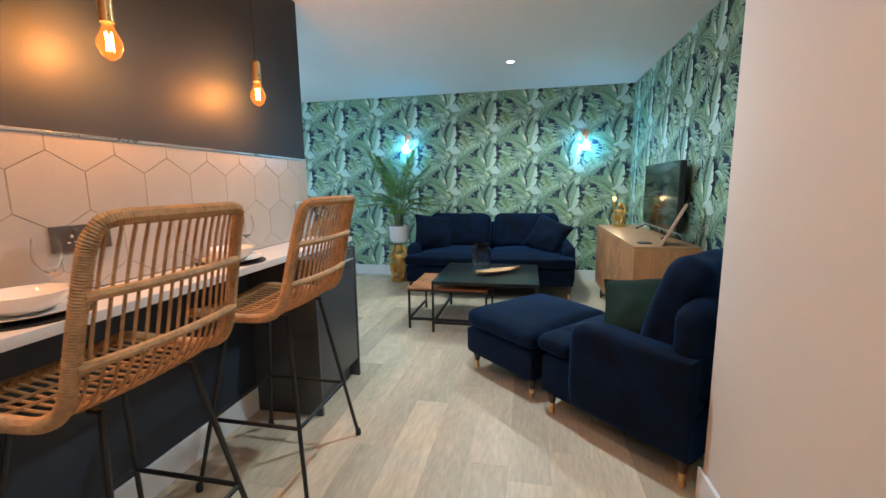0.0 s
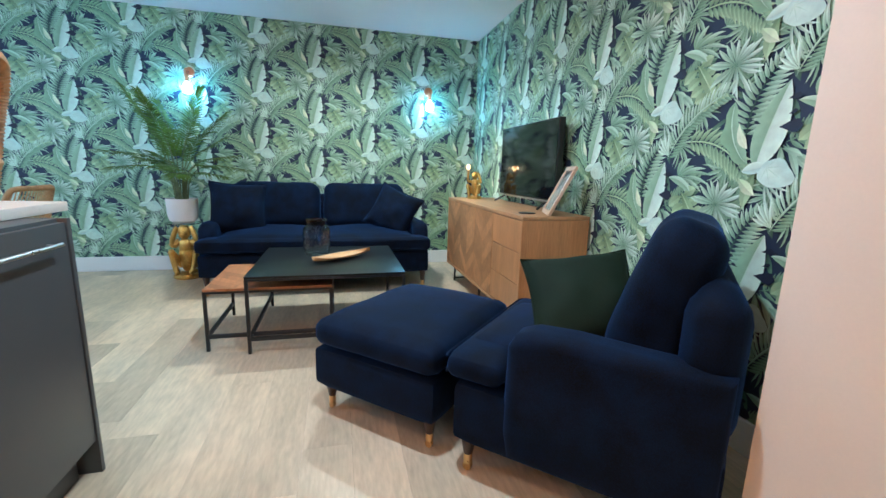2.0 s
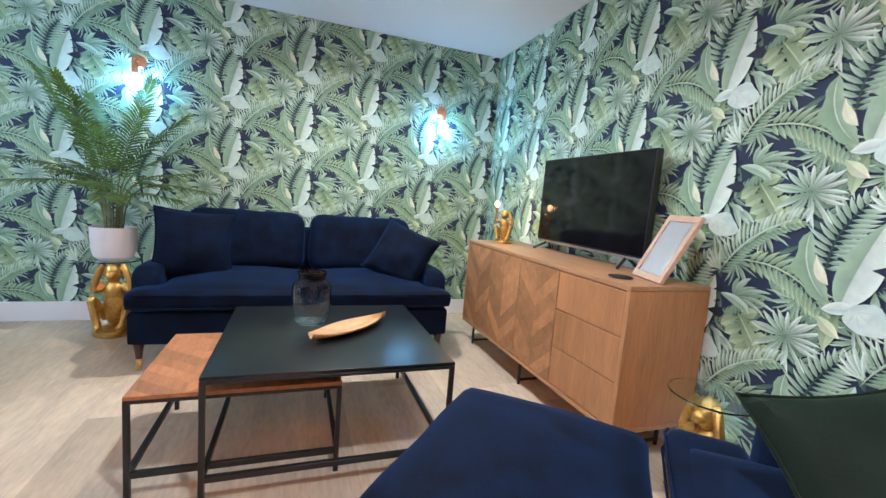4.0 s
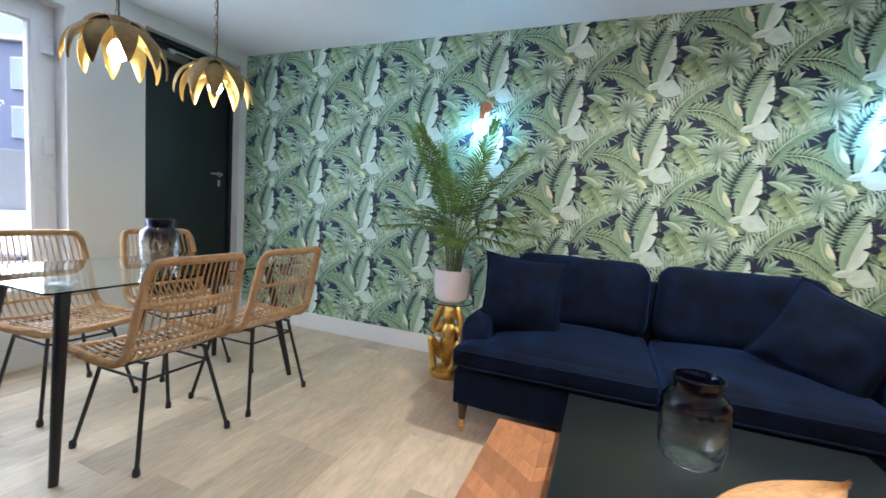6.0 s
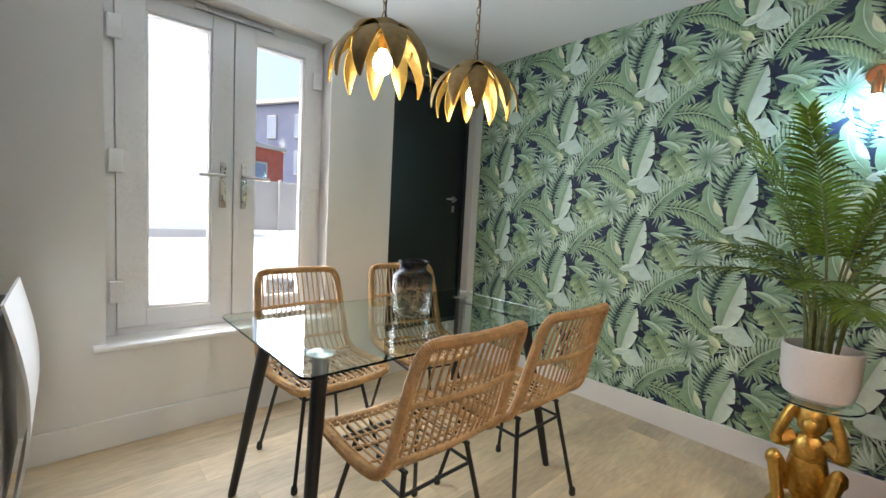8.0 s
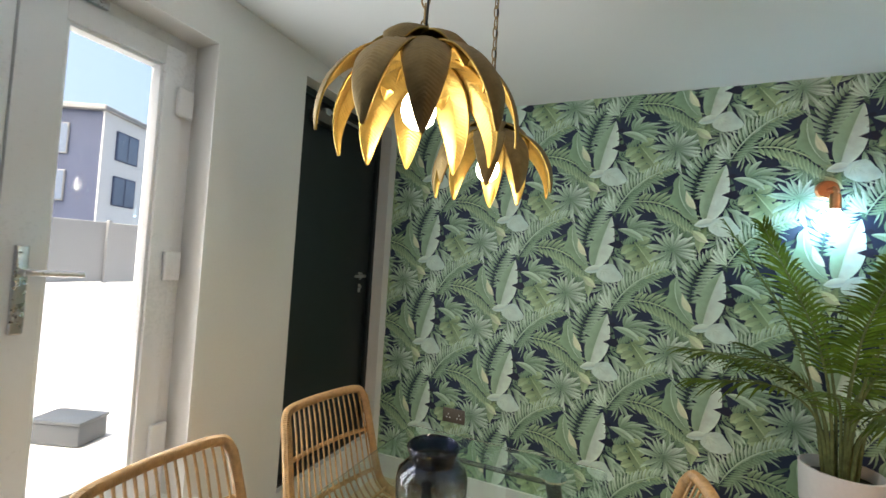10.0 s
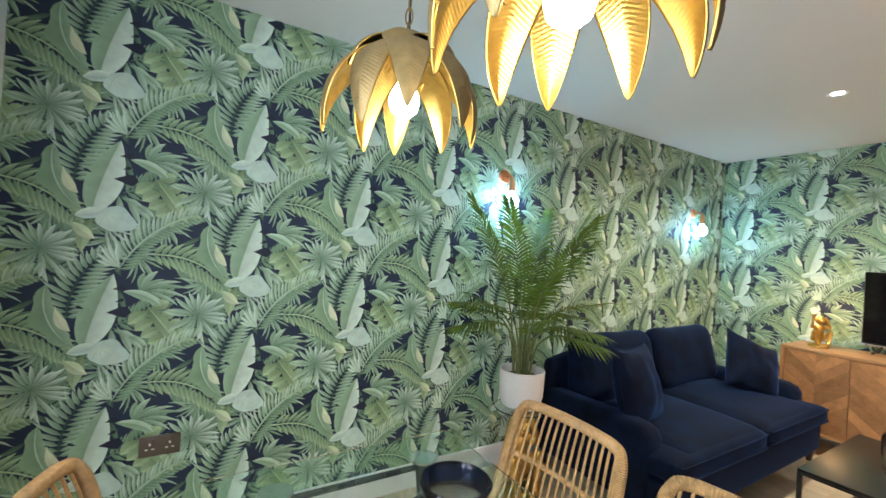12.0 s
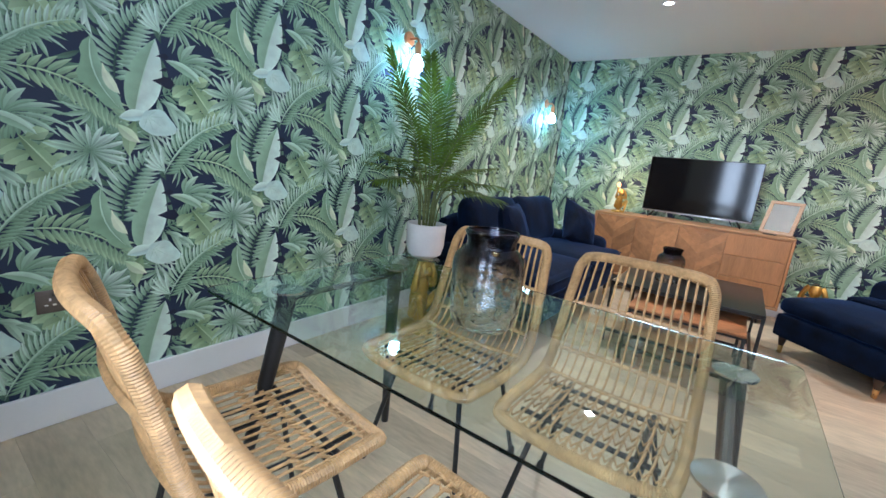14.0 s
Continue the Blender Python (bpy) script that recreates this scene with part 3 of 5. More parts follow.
# ---- glazed doors, black door ----
def glazed_doors():
    win = tagged(new("window_1"), "white upvc glazed double doors above a deep sill", "window", kind="structure")
    X0, X1 = -3.61, -3.53
    bm = bmesh.new()
    box(bm, X0, X1, FY0, FY0 + 0.045, FZ0 + 0.03, FZ1, 0.004)
    box(bm, X0, X1, FY1 - 0.045, FY1, FZ0 + 0.03, FZ1, 0.004)
    box(bm, X0, X1, FY0 + 0.045, FY1 - 0.045, FZ1 - 0.045, FZ1, 0.004)
    box(bm, X0, X1, FY0 + 0.045, FY1 - 0.045, FZ0 + 0.03, FZ0 + 0.065, 0.004)
    part("window_frame", bm, M_upvc, win)
    part("window_sill", boxed(-3.56, XW + 0.055, FY0 - 0.05, FY1 + 0.05, FZ0 + 0.003, FZ0 + 0.027, 0.008, 3), M_gloss, win, "white painted board sill")
    part("trickle_vent", boxed(X1 + 0.001, X1 + 0.018, 5.40, 5.80, FZ1 - 0.04, FZ1 - 0.012, 0.004), M_steel, win)
    mid = 5.592
    for n, (a, b, g0, g1) in enumerate(((FY0 + 0.047, mid - 0.002, 5.195, 5.485), (mid + 0.002, FY1 - 0.047, 5.70, 5.99))):
        leaf = new("glazed_door")
        leaf.parent = win
        zb, zt = FZ0 + 0.067, FZ1 - 0.047
        gz0, gz1 = 0.622, 2.078
        bm = bmesh.new()
        xa, xb = X0 + 0.008, X1 + 0.012
        box(bm, xa, xb, a, g0, zb, zt, 0.006)
        box(bm, xa, xb, g1, b, zb, zt, 0.006)
        box(bm, xa, xb, g0 - 0.001, g1 + 0.001, zb, gz0, 0.006)
        box(bm, xa, xb, g0 - 0.001, g1 + 0.001, gz1, zt, 0.006)
        part("door_frame", bm, M_upvc, leaf)
        bm = bmesh.new()
        for q in ((g0, g0 + 0.012, gz0, gz1), (g1 - 0.012, g1, gz0, gz1), (g0 + 0.012, g1 - 0.012, gz0, gz0 + 0.012), (g0 + 0.012, g1 - 0.012, gz1 - 0.012, gz1)):
            box(bm, -3.575, -3.528, *q, 0.003)
        part("glazing_bead", bm, M_upvc, leaf)
        pane = part("pane", boxed(-3.568, -3.562, g0 + 0.004, g1 - 0.004, gz0 + 0.004, gz1 - 0.004), M_pane, leaf, smooth=False)
        pane.visible_shadow = False
        hy, way = ((b - 0.052, -1), (a + 0.052, 1))[n]
        plate = part("handle_plate", boxed(xb, xb + 0.012, hy - 0.016, hy + 0.016, 1.15, 1.40, 0.006, 3), M_steel, leaf, "satin steel lever handle")
        bm = bmesh.new()
        tube(bm, [(xb + 0.01, hy, 1.325), (xb + 0.05, hy, 1.325), (xb + 0.055, hy + way * 0.012, 1.325), (xb + 0.055, hy + way * 0.125, 1.32)], 0.009, 10)
        tube(bm, [(xb + 0.008, hy, 1.20), (xb + 0.022, hy, 1.20)], 0.012, 14)
        box(bm, xb + 0.02, xb + 0.03, hy - 0.006, hy + 0.006, 1.185, 1.215, 0.002)
        part("lever", bm, M_steel, leaf)
        side = a if n == 0 else b
        for hz in (0.72, 1.35, 1.96):
            bm = boxed(X1 + 0.012, X1 + 0.032, side - 0.03, side + 0.03, hz - 0.055, hz + 0.055, 0.009, 3)
            part("hinge", bm, M_upvc, leaf)


glazed_doors()


def black_door():
    d = tagged(new("door_1"), "closed plain black door in a white reveal, with an overhead closer", "door", kind="structure")
    bm = bmesh.new()
    box(bm, -3.56, -3.485, DY0 + 0.002, DY0 + 0.035, DZ0, DZ1 - 0.002, 0.003)
    box(bm, -3.56, -3.485, DY1 - 0.035, DY1 - 0.002, DZ0, DZ1 - 0.002, 0.003)
    box(bm, -3.56, -3.485, DY0 + 0.035, DY1 - 0.035, DZ1 - 0.04, DZ1 - 0.002, 0.003)
    part("door_frame", bm, M_door, d)
    part("leaf", boxed(-3.55, -3.506, DY0 + 0.038, DY1 - 0.038, DZ0 + 0.008, DZ1 - 0.044, 0.003), M_door, d)
    part("threshold", boxed(-3.60, -3.44, DY0 + 0.002, DY1 - 0.002, DZ0 + 0.001, DZ0 + 0.012, 0.003), M_plastic, d)
    hy, hz = 7.275, 1.31
    bm = bmesh.new()
    tube(bm, [(-3.506, hy, hz), (-3.497, hy, hz)], 0.025, 20)
    tube(bm, [(-3.5, hy, hz), (-3.462, hy, hz), (-3.455, hy - 0.012, hz), (-3.455, hy - 0.115, hz)], 0.0085, 10)
    part("door_handle", bm, M_steel, d, "steel lever handle")
    bm = bmesh.new()
    box(bm, -3.506, -3.500, hy - 0.012, hy + 0.012, hz - 0.105, hz - 0.05, 0.003)
    tube(bm, [(-3.503, hy, hz - 0.07), (-3.49, hy, hz - 0.07)], 0.009, 12)
    part("lock", bm, M_steel, d)
    closer = part("door_closer", boxed(-3.506, -3.455, 6.72, 6.95, 2.13, 2.19, 0.006), M_darksteel, d, "grey overhead closer with an arm")
    bm = bmesh.new()
    box(bm, -3.47, -3.455, 6.78, 7.12, 2.2, 2.212, 0.003)
    box(bm, -3.485, -3.452, 6.79, 6.83, 2.18, 2.216, 0.006)
    part("arm", bm, M_steel, d)


black_door()


# ---- outside ----
def outside():
    setting("ground", boxed(-400, -3.72, -300, 400, -0.6, -0.5), M_asphalt, "grey paved ground")
    ter = setting("terrace", boxed(-16.5, -3.72, -6, 22, -0.5, 0.40), M_joint, "raised terrace of pale slabs")
    slab = None
    for i in range(8):
        for j in range(9):
            x, y = -4.53 - i * 1.6, 0.2 + j * 1.6
            if slab is None:
                slab = boxed(-0.795, 0.795, -0.795, 0.795, 0.0, 0.04, 0.004, 1)
                first = part("slab", slab, M_terrace, ter, smooth=False)
                s = first
            else:
                s = new("slab", first.data)
                s.parent = ter
            s.location = (x, y, 0.40)
    setting("wall_terrace", boxed(-13.2, -11.2, 1.5, 7.6, 0.44, 7.0), M_render_white, "white rendered neighbouring wall")
    tagged(part("wall_plinth", boxed(-11.2, -11.14, 1.5, 7.6, 0.44, 0.6), M_terrace), "grey plinth under a white wall", "wall", kind="structure")
    f = thing("fence", (-14.2, 12.0, 0.44), 0, "grey panelled terrace fence", "fence")
    for k in range(9):
        p = part("fence_panel", boxed(-0.03, 0.03, -0.74, 0.74, 0.02, 1.5, 0.01, 1), M_fence, f, smooth=False)
        p.location = (0.12 * k, -6 + 1.5 * k, 0)
        q = part("post", boxed(-0.05, 0.05, -0.04, 0.04, 0, 1.56, 0.008, 1), M_fence, f, smooth=False)
        q.location = (0.12 * k - 0.02, -6.75 + 1.5 * k, 0)
    b = thing("apartment_building", (-28.4, 18.26, -0.5), 0, "slate blue and white three-storey apartment building with flat roof", "building")
    u, w = Vector((-0.906, -0.423, 0)), Vector((-0.423, 0.906, 0))
    rot = Matrix(((u.x, w.x, 0, 0), (u.y, w.y, 0, 0), (0, 0, 1, 0), (0, 0, 0, 1)))
    b.matrix_world = Matrix.Translation((-28.4, 18.26, -0.5)) @ rot
    part("wall", boxed(0.02, 9, 0, 9, 0, 9.2), M_bluepanel, b, smooth=False)
    part("side_wall", boxed(-0.06, 0.018, -0.02, 9, 0, 9.2), M_render_white, b, smooth=False)
    part("roof", boxed(-0.25, 9.2, -0.25, 9.2, 9.2, 9.5, 0.05, 1), M_fence, b, smooth=False)
    for z in (1.2, 4.1, 6.7):
        for x in (2.2, 4.8, 7.2):
            wd = part("window", boxed(x - 0.45, x + 0.45, -0.08, -0.003, z, z + 1.7, 0.02, 1), M_fence, b, smooth=False)
            part("pane", boxed(x - 0.39, x + 0.39, -0.10, -0.082, z + 0.06, z + 1.64), M_farpane, wd, smooth=False)
        for y in (1.8, 4.8):
            wd = part("window", boxed(-0.12, -0.063, y - 0.9, y + 0.9, z, z + 1.7, 0.02, 1), M_bluepanel, b, smooth=False)
            part("pane", boxed(-0.14, -0.122, y - 0.8, y - 0.05, z + 0.08, z + 1.6), M_farpane, wd, smooth=False)
            part("pane", boxed(-0.14, -0.122, y + 0.05, y + 0.8, z + 0.08, z + 1.6), M_farpane, wd, smooth=False)
    h = thing("brick_house", (-24.5, 11.2, -0.5), 24, "low red brick house with a flat roof", "building")
    part("wall", boxed(-2, 2, -1.6, 1.6, 0, 4.6), M_brick, h, smooth=False)
    part("roof", boxed(-2.1, 2.1, -1.7, 1.7, 4.6, 4.8), M_fence, h, smooth=False)
    wd = part("window", boxed(2.003, 2.05, -0.6, 0.5, 2.6, 3.9, 0.02, 1), M_fence, h, smooth=False)
    part("pane", boxed(2.052, 2.06, -0.5, 0.4, 2.7, 3.8), M_farpane, wd, smooth=False)

    bx = thing("storage_box", (-4.45, 6.25, 0.442), 20, "small dark grey box standing on the terrace", "box")
    part("box_body", boxed(-0.13, 0.13, -0.08, 0.08, 0, 0.1, 0.012, 2), M_grey, bx)
    part("lid", boxed(-0.135, 0.135, -0.085, 0.085, 0.1, 0.118, 0.006, 2), M_grey, bx)


outside()


# ---- breakfast bar ----
def bar():
    c = tagged(part("worktop", boxed(BX + 0.01, -0.70, YS + 0.3, 4.65, 0.868, 0.90, 0.004, 2), M_counter), "pale stone-effect breakfast bar worktop", "worktop")
    cab = thing("base_cabinet", (-0.795, 4.19, 0), 0, "graphite grey base cabinet with a steel bar handle", "cabinet")
    part("body", boxed(-0.195, 0.175, -0.235, 0.245, 0.12, 0.866, 0.002), M_grey, cab)
    part("plinth", boxed(-0.195, 0.14, -0.233, 0.228, 0.0, 0.118), M_grey, cab)
    part("end_panel", boxed(-0.195, 0.199, 0.247, 0.265, 0.0, 0.866, 0.002), M_grey, cab)
    part("side_panel", boxed(-0.195, 0.199, -0.255, -0.237, 0.0, 0.866, 0.002), M_grey, cab)
    d = part("door", boxed(0.177, 0.196, -0.232, 0.242, 0.125, 0.855, 0.002), M_grey, cab)
    bm = bmesh.new()
    tube(bm, [(0.222, -0.10, 0.80), (0.222, 0.17, 0.80)], 0.006, 10)
    for y in (-0.08, 0.15):
        tube(bm, [(0.195, y, 0.80), (0.222, y, 0.80)], 0.004, 8)
    part("handle", bm, M_steel, d, "steel bar handle")
    sp = thing("splashback", (0, 0, 0), 0, "large white hexagonal tiles with grey joints and steel trim", "splashback", kind="structure")
    part("grout", boxed(BX + 0.001, BX + 0.006, 2.0, BY - 0.004, 0.901, 1.41), M_grout, sp, smooth=False)
    part("trim", boxed(BX + 0.001, BX + 0.016, 2.0, BY - 0.004, 1.411, 1.421, 0.002, 1), M_steel, sp)
    w = 0.222
    s = w / math.sqrt(3)
    gap = 0.0014
    y0, y1, z0, z1 = 2.0, BY - 0.006, 0.903, 1.409
    for row in range(-1, 4):
        cz = 1.362 - s - row * 1.5 * s
        for k in range(-14, 10):
            cy = 3.063 + k * w + (w / 2 if row % 2 else 0)
            poly = [(cy + (s - gap) * math.cos(radians(90 + 60 * a)), cz + (s - gap) * math.sin(radians(90 + 60 * a))) for a in range(6)]
            poly = clip_rect(poly, y0, y1, z0, z1)
            if len(poly) < 3:
                continue
            bm = bmesh.new()
            vs = [bm.verts.new((BX + 0.011, y, z)) for y, z in poly]
            vb = [bm.verts.new((BX + 0.006, y, z)) for y, z in poly]
            bm.faces.new(vs)
            for i in range(len(vs)):
                j = (i + 1) % len(vs)
                bm.faces.new((vs[i], vb[i], vb[j], vs[j]))
            part("tile", bm, M_tile, sp, smooth=False)


def clip_rect(poly, x0, x1, y0, y1):
    for ax, lim, sg in ((0, x0, 1), (0, x1, -1), (1, y0, 1), (1, y1, -1)):
        out = []
        for i, p in enumerate(poly):
            q = poly[i - 1]
            dp, dq = sg * (p[ax] - lim), sg * (q[ax] - lim)
            if (dp >= 0) != (dq >= 0):
                t = dq / (dq - dp)
                out.append((q[0] + t * (p[0] - q[0]), q[1] + t * (p[1] - q[1])))
            if dp >= 0:
                out.append(p)
        poly = out
    return poly


bar()


def socket(at, facing, width, label, slots=2, m=None):
    """A wall plate; facing is the turn of its front, which looks along -y before."""
    t = thing("wall_socket", at, facing, label, "socket")
    part("plate", boxed(-width / 2, width / 2, -0.009, -0.001, -0.043, 0.043, 0.003, 2), m or M_darksteel, t)
    for k in range(slots):
        x = (k - (slots - 1) / 2) * 0.07
        bm = bmesh.new()
        for dx, dz, a, b in ((0, 0.008, 0.003, 0.005), (-0.011, -0.012, 0.005, 0.0025), (0.011, -0.012, 0.005, 0.0025)):
            box(bm, x + dx - a, x + dx + a, -0.0105, -0.0085, dz - b, dz + b)
        part("socket_hole", bm, M_china, t, smooth=False)
        part("switch", boxed(x - 0.006 + 0.012, x + 0.018, -0.014, -0.0085, 0.018, 0.032, 0.002, 1), M_darksteel, t)
    return t


socket((-2.88, YN - 0.002, 0.487), 0, 0.146, "brushed nickel double socket on leaf wallpaper")
socket((BX + 0.012, 3.13, 1.08), 90, 0.19, "dark nickel double socket on hexagonal tiles")
socket((BX + 0.012, 4.48, 1.10), 90, 0.086, "steel single switch plate on hexagonal tiles", 1, M_steel)


def table_setting(y):
    mt = thing("placemat", (-0.85, y, 0.901), 0, "black round placemat on the breakfast bar", "placemat")
    part("mat", lathed([(0, 0), (0.145, 0), (0.145, 0.004), (0, 0.004)], 32), M_plastic, mt)
    pl = thing("plate", (-0.85, y, 0.906), 0, "white china dinner plate on a black placemat", "plate")
    part("dish", lathed([(0, 0), (0.075, 0), (0.13, 0.014), (0.132, 0.017), (0.075, 0.006), (0, 0.006)], 36), M_china, pl)
    bo = thing("bowl", (-0.85, y, 0.913), 0, "white china bowl standing on a plate", "bowl")
    part("bowl_body", lathed([(0, 0), (0.05, 0), (0.085, 0.022), (0.1, 0.055), (0.097, 0.056), (0.08, 0.026), (0.048, 0.008), (0, 0.007)], 36), M_china, bo)


for y in (2.86, 3.66):
    table_setting(y)


def wine_glass(at):
    g = thing("wine_glass", at, 0, "clear stemmed wine glass on the breakfast bar", "glass")
    part("goblet", lathed([(0, 0), (0.033, 0.001), (0.03, 0.004), (0.005, 0.008), (0.004, 0.085), (0.02, 0.1), (0.036, 0.13), (0.038, 0.16), (0.03, 0.2), (0.029, 0.2), (0.036, 0.16), (0.034, 0.132), (0.018, 0.104), (0, 0.098)], 24), M_clear, g)


wine_glass((-0.93, 2.985, 0.901))
wine_glass((-0.93, 3.88, 0.901))


def kitchen_pendant(y, z):
    p = thing("pendant_bulb", (-0.85, y, H), 0, "amber filament bulb hanging in a brass holder", "pendant light", "bulbs over the bar")
    part("ceiling_rose", lathed([(0, -0.025), (0.045, -0.022), (0.05, 0.0)], 24), M_brass, p)
    part("cord", tubed([(0, 0, -0.02), (0, 0, z + 0.16 - H)], 0.003, 6), M_black, p)
    part("holder", lathed([(0, z + 0.165 - H), (0.012, z + 0.16 - H), (0.02, z + 0.15 - H), (0.02, z + 0.06 - H), (0, z + 0.058 - H)], 20), M_brass, p)
    b = part("bulb", lathed([(0.014, 0.06), (0.022, 0.035), (0.036, 0.005), (0.037, -0.015), (0.025, -0.042), (0.008, -0.055), (0, -0.056)], 20, (0, 0, z - H)), M_amber_glass, p, "amber glass bulb envelope")
    b.visible_shadow = False
    pts = [(0.011 * math.cos(2 * math.pi * k / 5), 0.011 * math.sin(2 * math.pi * k / 5), z - H + (0.03 if k % 2 else -0.025)) for k in range(11)]
    part("filament", tubed(pts, 0.0026, 6), M_bulb_amber, b, "glowing orange filament").visible_shadow = False


# first bulb is unseen, added at the spacing of the other two
for y, z in ((2.45, 1.70), (3.20, 1.705), (3.95, 1.695)):
    kitchen_pendant(y, z)


# ---- rattan seats ----
def spline(pts, n):
    out = []
    P = [pts[0]] + list(pts) + [pts[-1]]
    m = len(pts) - 1
    for i in range(n + 1):
        t = i / n * m
        k = min(int(t), m - 1)
        u = t - k
        a, b, c, d = (np.array(P[k + j], float) for j in range(4))
        out.append(0.5 * ((2 * b) + (c - a) * u + (2 * a - 5 * b + 4 * c - d) * u * u + (3 * b - a - 3 * c + d) * u ** 3))
    return out


SHELL = spline([(0.225, -0.012, 0.215), (0.19, 0.0, 0.225), (0.08, -0.006, 0.232), (-0.04, -0.01, 0.232), (-0.13, 0.0, 0.23), (-0.178, 0.035, 0.228), (-0.205, 0.10, 0.225), (-0.235, 0.22, 0.218), (-0.264, 0.33, 0.21), (-0.29, 0.405, 0.205)], 120)


def on_shell(s, u, zs, tall=1.0):
    k = max(0, min(119.999, s * 120))
    i = int(k)
    y, z, hw = SHELL[i] + (SHELL[i + 1] - SHELL[i]) * (k - i)
    back = min(1, max(0, (s - 0.45) / 0.2))
    y -= 0.028 * (1 - u * u) * back
    z -= 0.014 * (1 - u * u) * (1 - back)
    return Vector((u * hw, y, z * (tall if z > 0 else 1.0) + zs))


def rattan_seat(name, zs, label, category, group, foot, top, rest=None):
    t = thing(name, (0, 0, 0), 0, label, category, group)
    tall = 1.0 if rest is None else 1.04

    def at(s, u, zs):
        return on_shell(s, u, zs, tall)

    key = [(0.0, -0.72), (0.0, 0.0), (0.0, 0.72), (0.012, 0.9), (0.05, 1.0), (0.2, 1.0), (0.35, 1.0), (0.5, 1.0), (0.65, 1.0), (0.8, 1.0), (0.93, 1.0), (0.985, 0.92), (1.0, 0.74), (1.0, 0.0)]
    loop = key + [(s, -u) for s, u in key[-2::-1][:-2]]
    n = len(loop)
    dense = []
    for i in range(n):
        a, b = loop[i], loop[(i + 1) % n]
        if i == n - 1:
            b = loop[0]
        p, q = at(*a, zs), at(*b, zs)
        k = max(2, int((p - q).length / 0.003))
        for j in range(k):
            f = j / k
            dense.append((a[0] + (b[0] - a[0]) * f, a[1] + (b[1] - a[1]) * f))
    pts = [at(s, u, zs) for s, u in dense]
    for _ in range(14):
        pts = [(pts[i - 1] + pts[i] * 2 + pts[(i + 1) % len(pts)]) / 4 for i in range(len(pts))]
    bm = bmesh.new()
    tube(bm, pts, 0.017, 8, closed=True)
    for i, v in enumerate(bm.verts):
        ring = i // 8
        c = pts[ring]
        v.co = c + (v.co - c) * (1.06 if ring % 2 else 0.94)
    part("rim", bm, M_rattan, t, "rim wrapped in split cane")
    for i in range(15):
        u = -0.875 + 1.75 * i / 14
        bm = tubed([at(0.004 + 0.992 * k / 34, u, zs) for k in range(35)], 0.0042, 6)
        part("cane_rod", bm, M_rattan, t)
    rails = ((0.615, 0.009, -0.009), (0.79, 0.009, -0.009), (0.45, 0.007, 0.006)) if rest is None else ((0.815, 0.0115, -0.01), (0.685, 0.0115, -0.01), (0.45, 0.007, 0.006))
    for s, r, off in rails:
        bm = tubed([at(s, -1 + 2 * k / 16, zs) + Vector((0, off if s > 0.5 else 0, off if s < 0.5 else 0)) for k in range(17)], r, 8)
        part("cross_rail", bm, M_rattan, t)
    for s in (0.07, 0.12, 0.22, 0.27, 0.36, 0.41):
        pts = []
        for k in range(31):
            u = -0.96 + 1.92 * k / 30
            pts.append(at(s + (0.012 if k % 2 else -0.012), u, zs) + Vector((0, 0, 0.006 if k % 2 else -0.004)))
        part("weave", tubed(pts, 0.0042, 6), M_rattan, t)
    fx, fy = foot
    tx, ty = top
    zt = zs - 0.028
    for sx in (1, -1):
        for sy in (1, -1):
            leg = part("leg", tubed([(sx * tx, sy * ty - 0.01, zt), (sx * fx, sy * fy, 0.008)], 0.0085, 8), M_black, t)
            part("foot_cap", lathed([(0, 0), (0.012, 0.0), (0.0145, 0.008), (0.012, 0.03), (0.009, 0.034)], 12, (sx * fx, sy * fy, 0)), M_black, leg)
    bm = bmesh.new()
    for sx in (1, -1):
        tube(bm, [(sx * tx, 0.19, zt - 0.004), (sx * tx, -0.15, zt)], 0.008, 8)
    for y in (0.12, -0.10):
        tube(bm, [(-0.19, y, zt + 0.004), (0.19, y, zt + 0.004)], 0.008, 8)
    part("seat_frame", bm, M_black, t)
    f = 0.16 if rest is None else (1 - rest / zt)
    if rest is None:
        for sx, sy in ((1, 1), (1, -1)):
            a = Vector((sx * tx, sy * ty - 0.01, zt)).lerp(Vector((sx * fx, sy * fy, 0)), f)
            b = Vector((-sx * tx, sy * ty - 0.01, zt)).lerp(Vector((-sx * fx, sy * fy, 0)), f)
            part("brace", tubed([a, b], 0.006, 8), M_black, t)
        for sx in (1, -1):
            a = Vector((sx * tx, ty - 0.01, zt)).lerp(Vector((sx * fx, fy, 0)), f)
            b = Vector((sx * tx, -ty - 0.01, zt)).lerp(Vector((sx * fx, -fy, 0)), f)
            part("brace", tubed([a, b], 0.006, 8), M_black, t)
    else:
        q = [Vector((sx * tx, sy * ty - 0.01, zt)).lerp(Vector((sx * fx, sy * fy, 0)), f) for sx, sy in ((1, 1), (1, -1), (-1, -1), (-1, 1))]
        for i in range(4):
            part("foot_rest", tubed([q[i], q[(i + 1) % 4]], 0.008, 8), M_black, t)
    return t


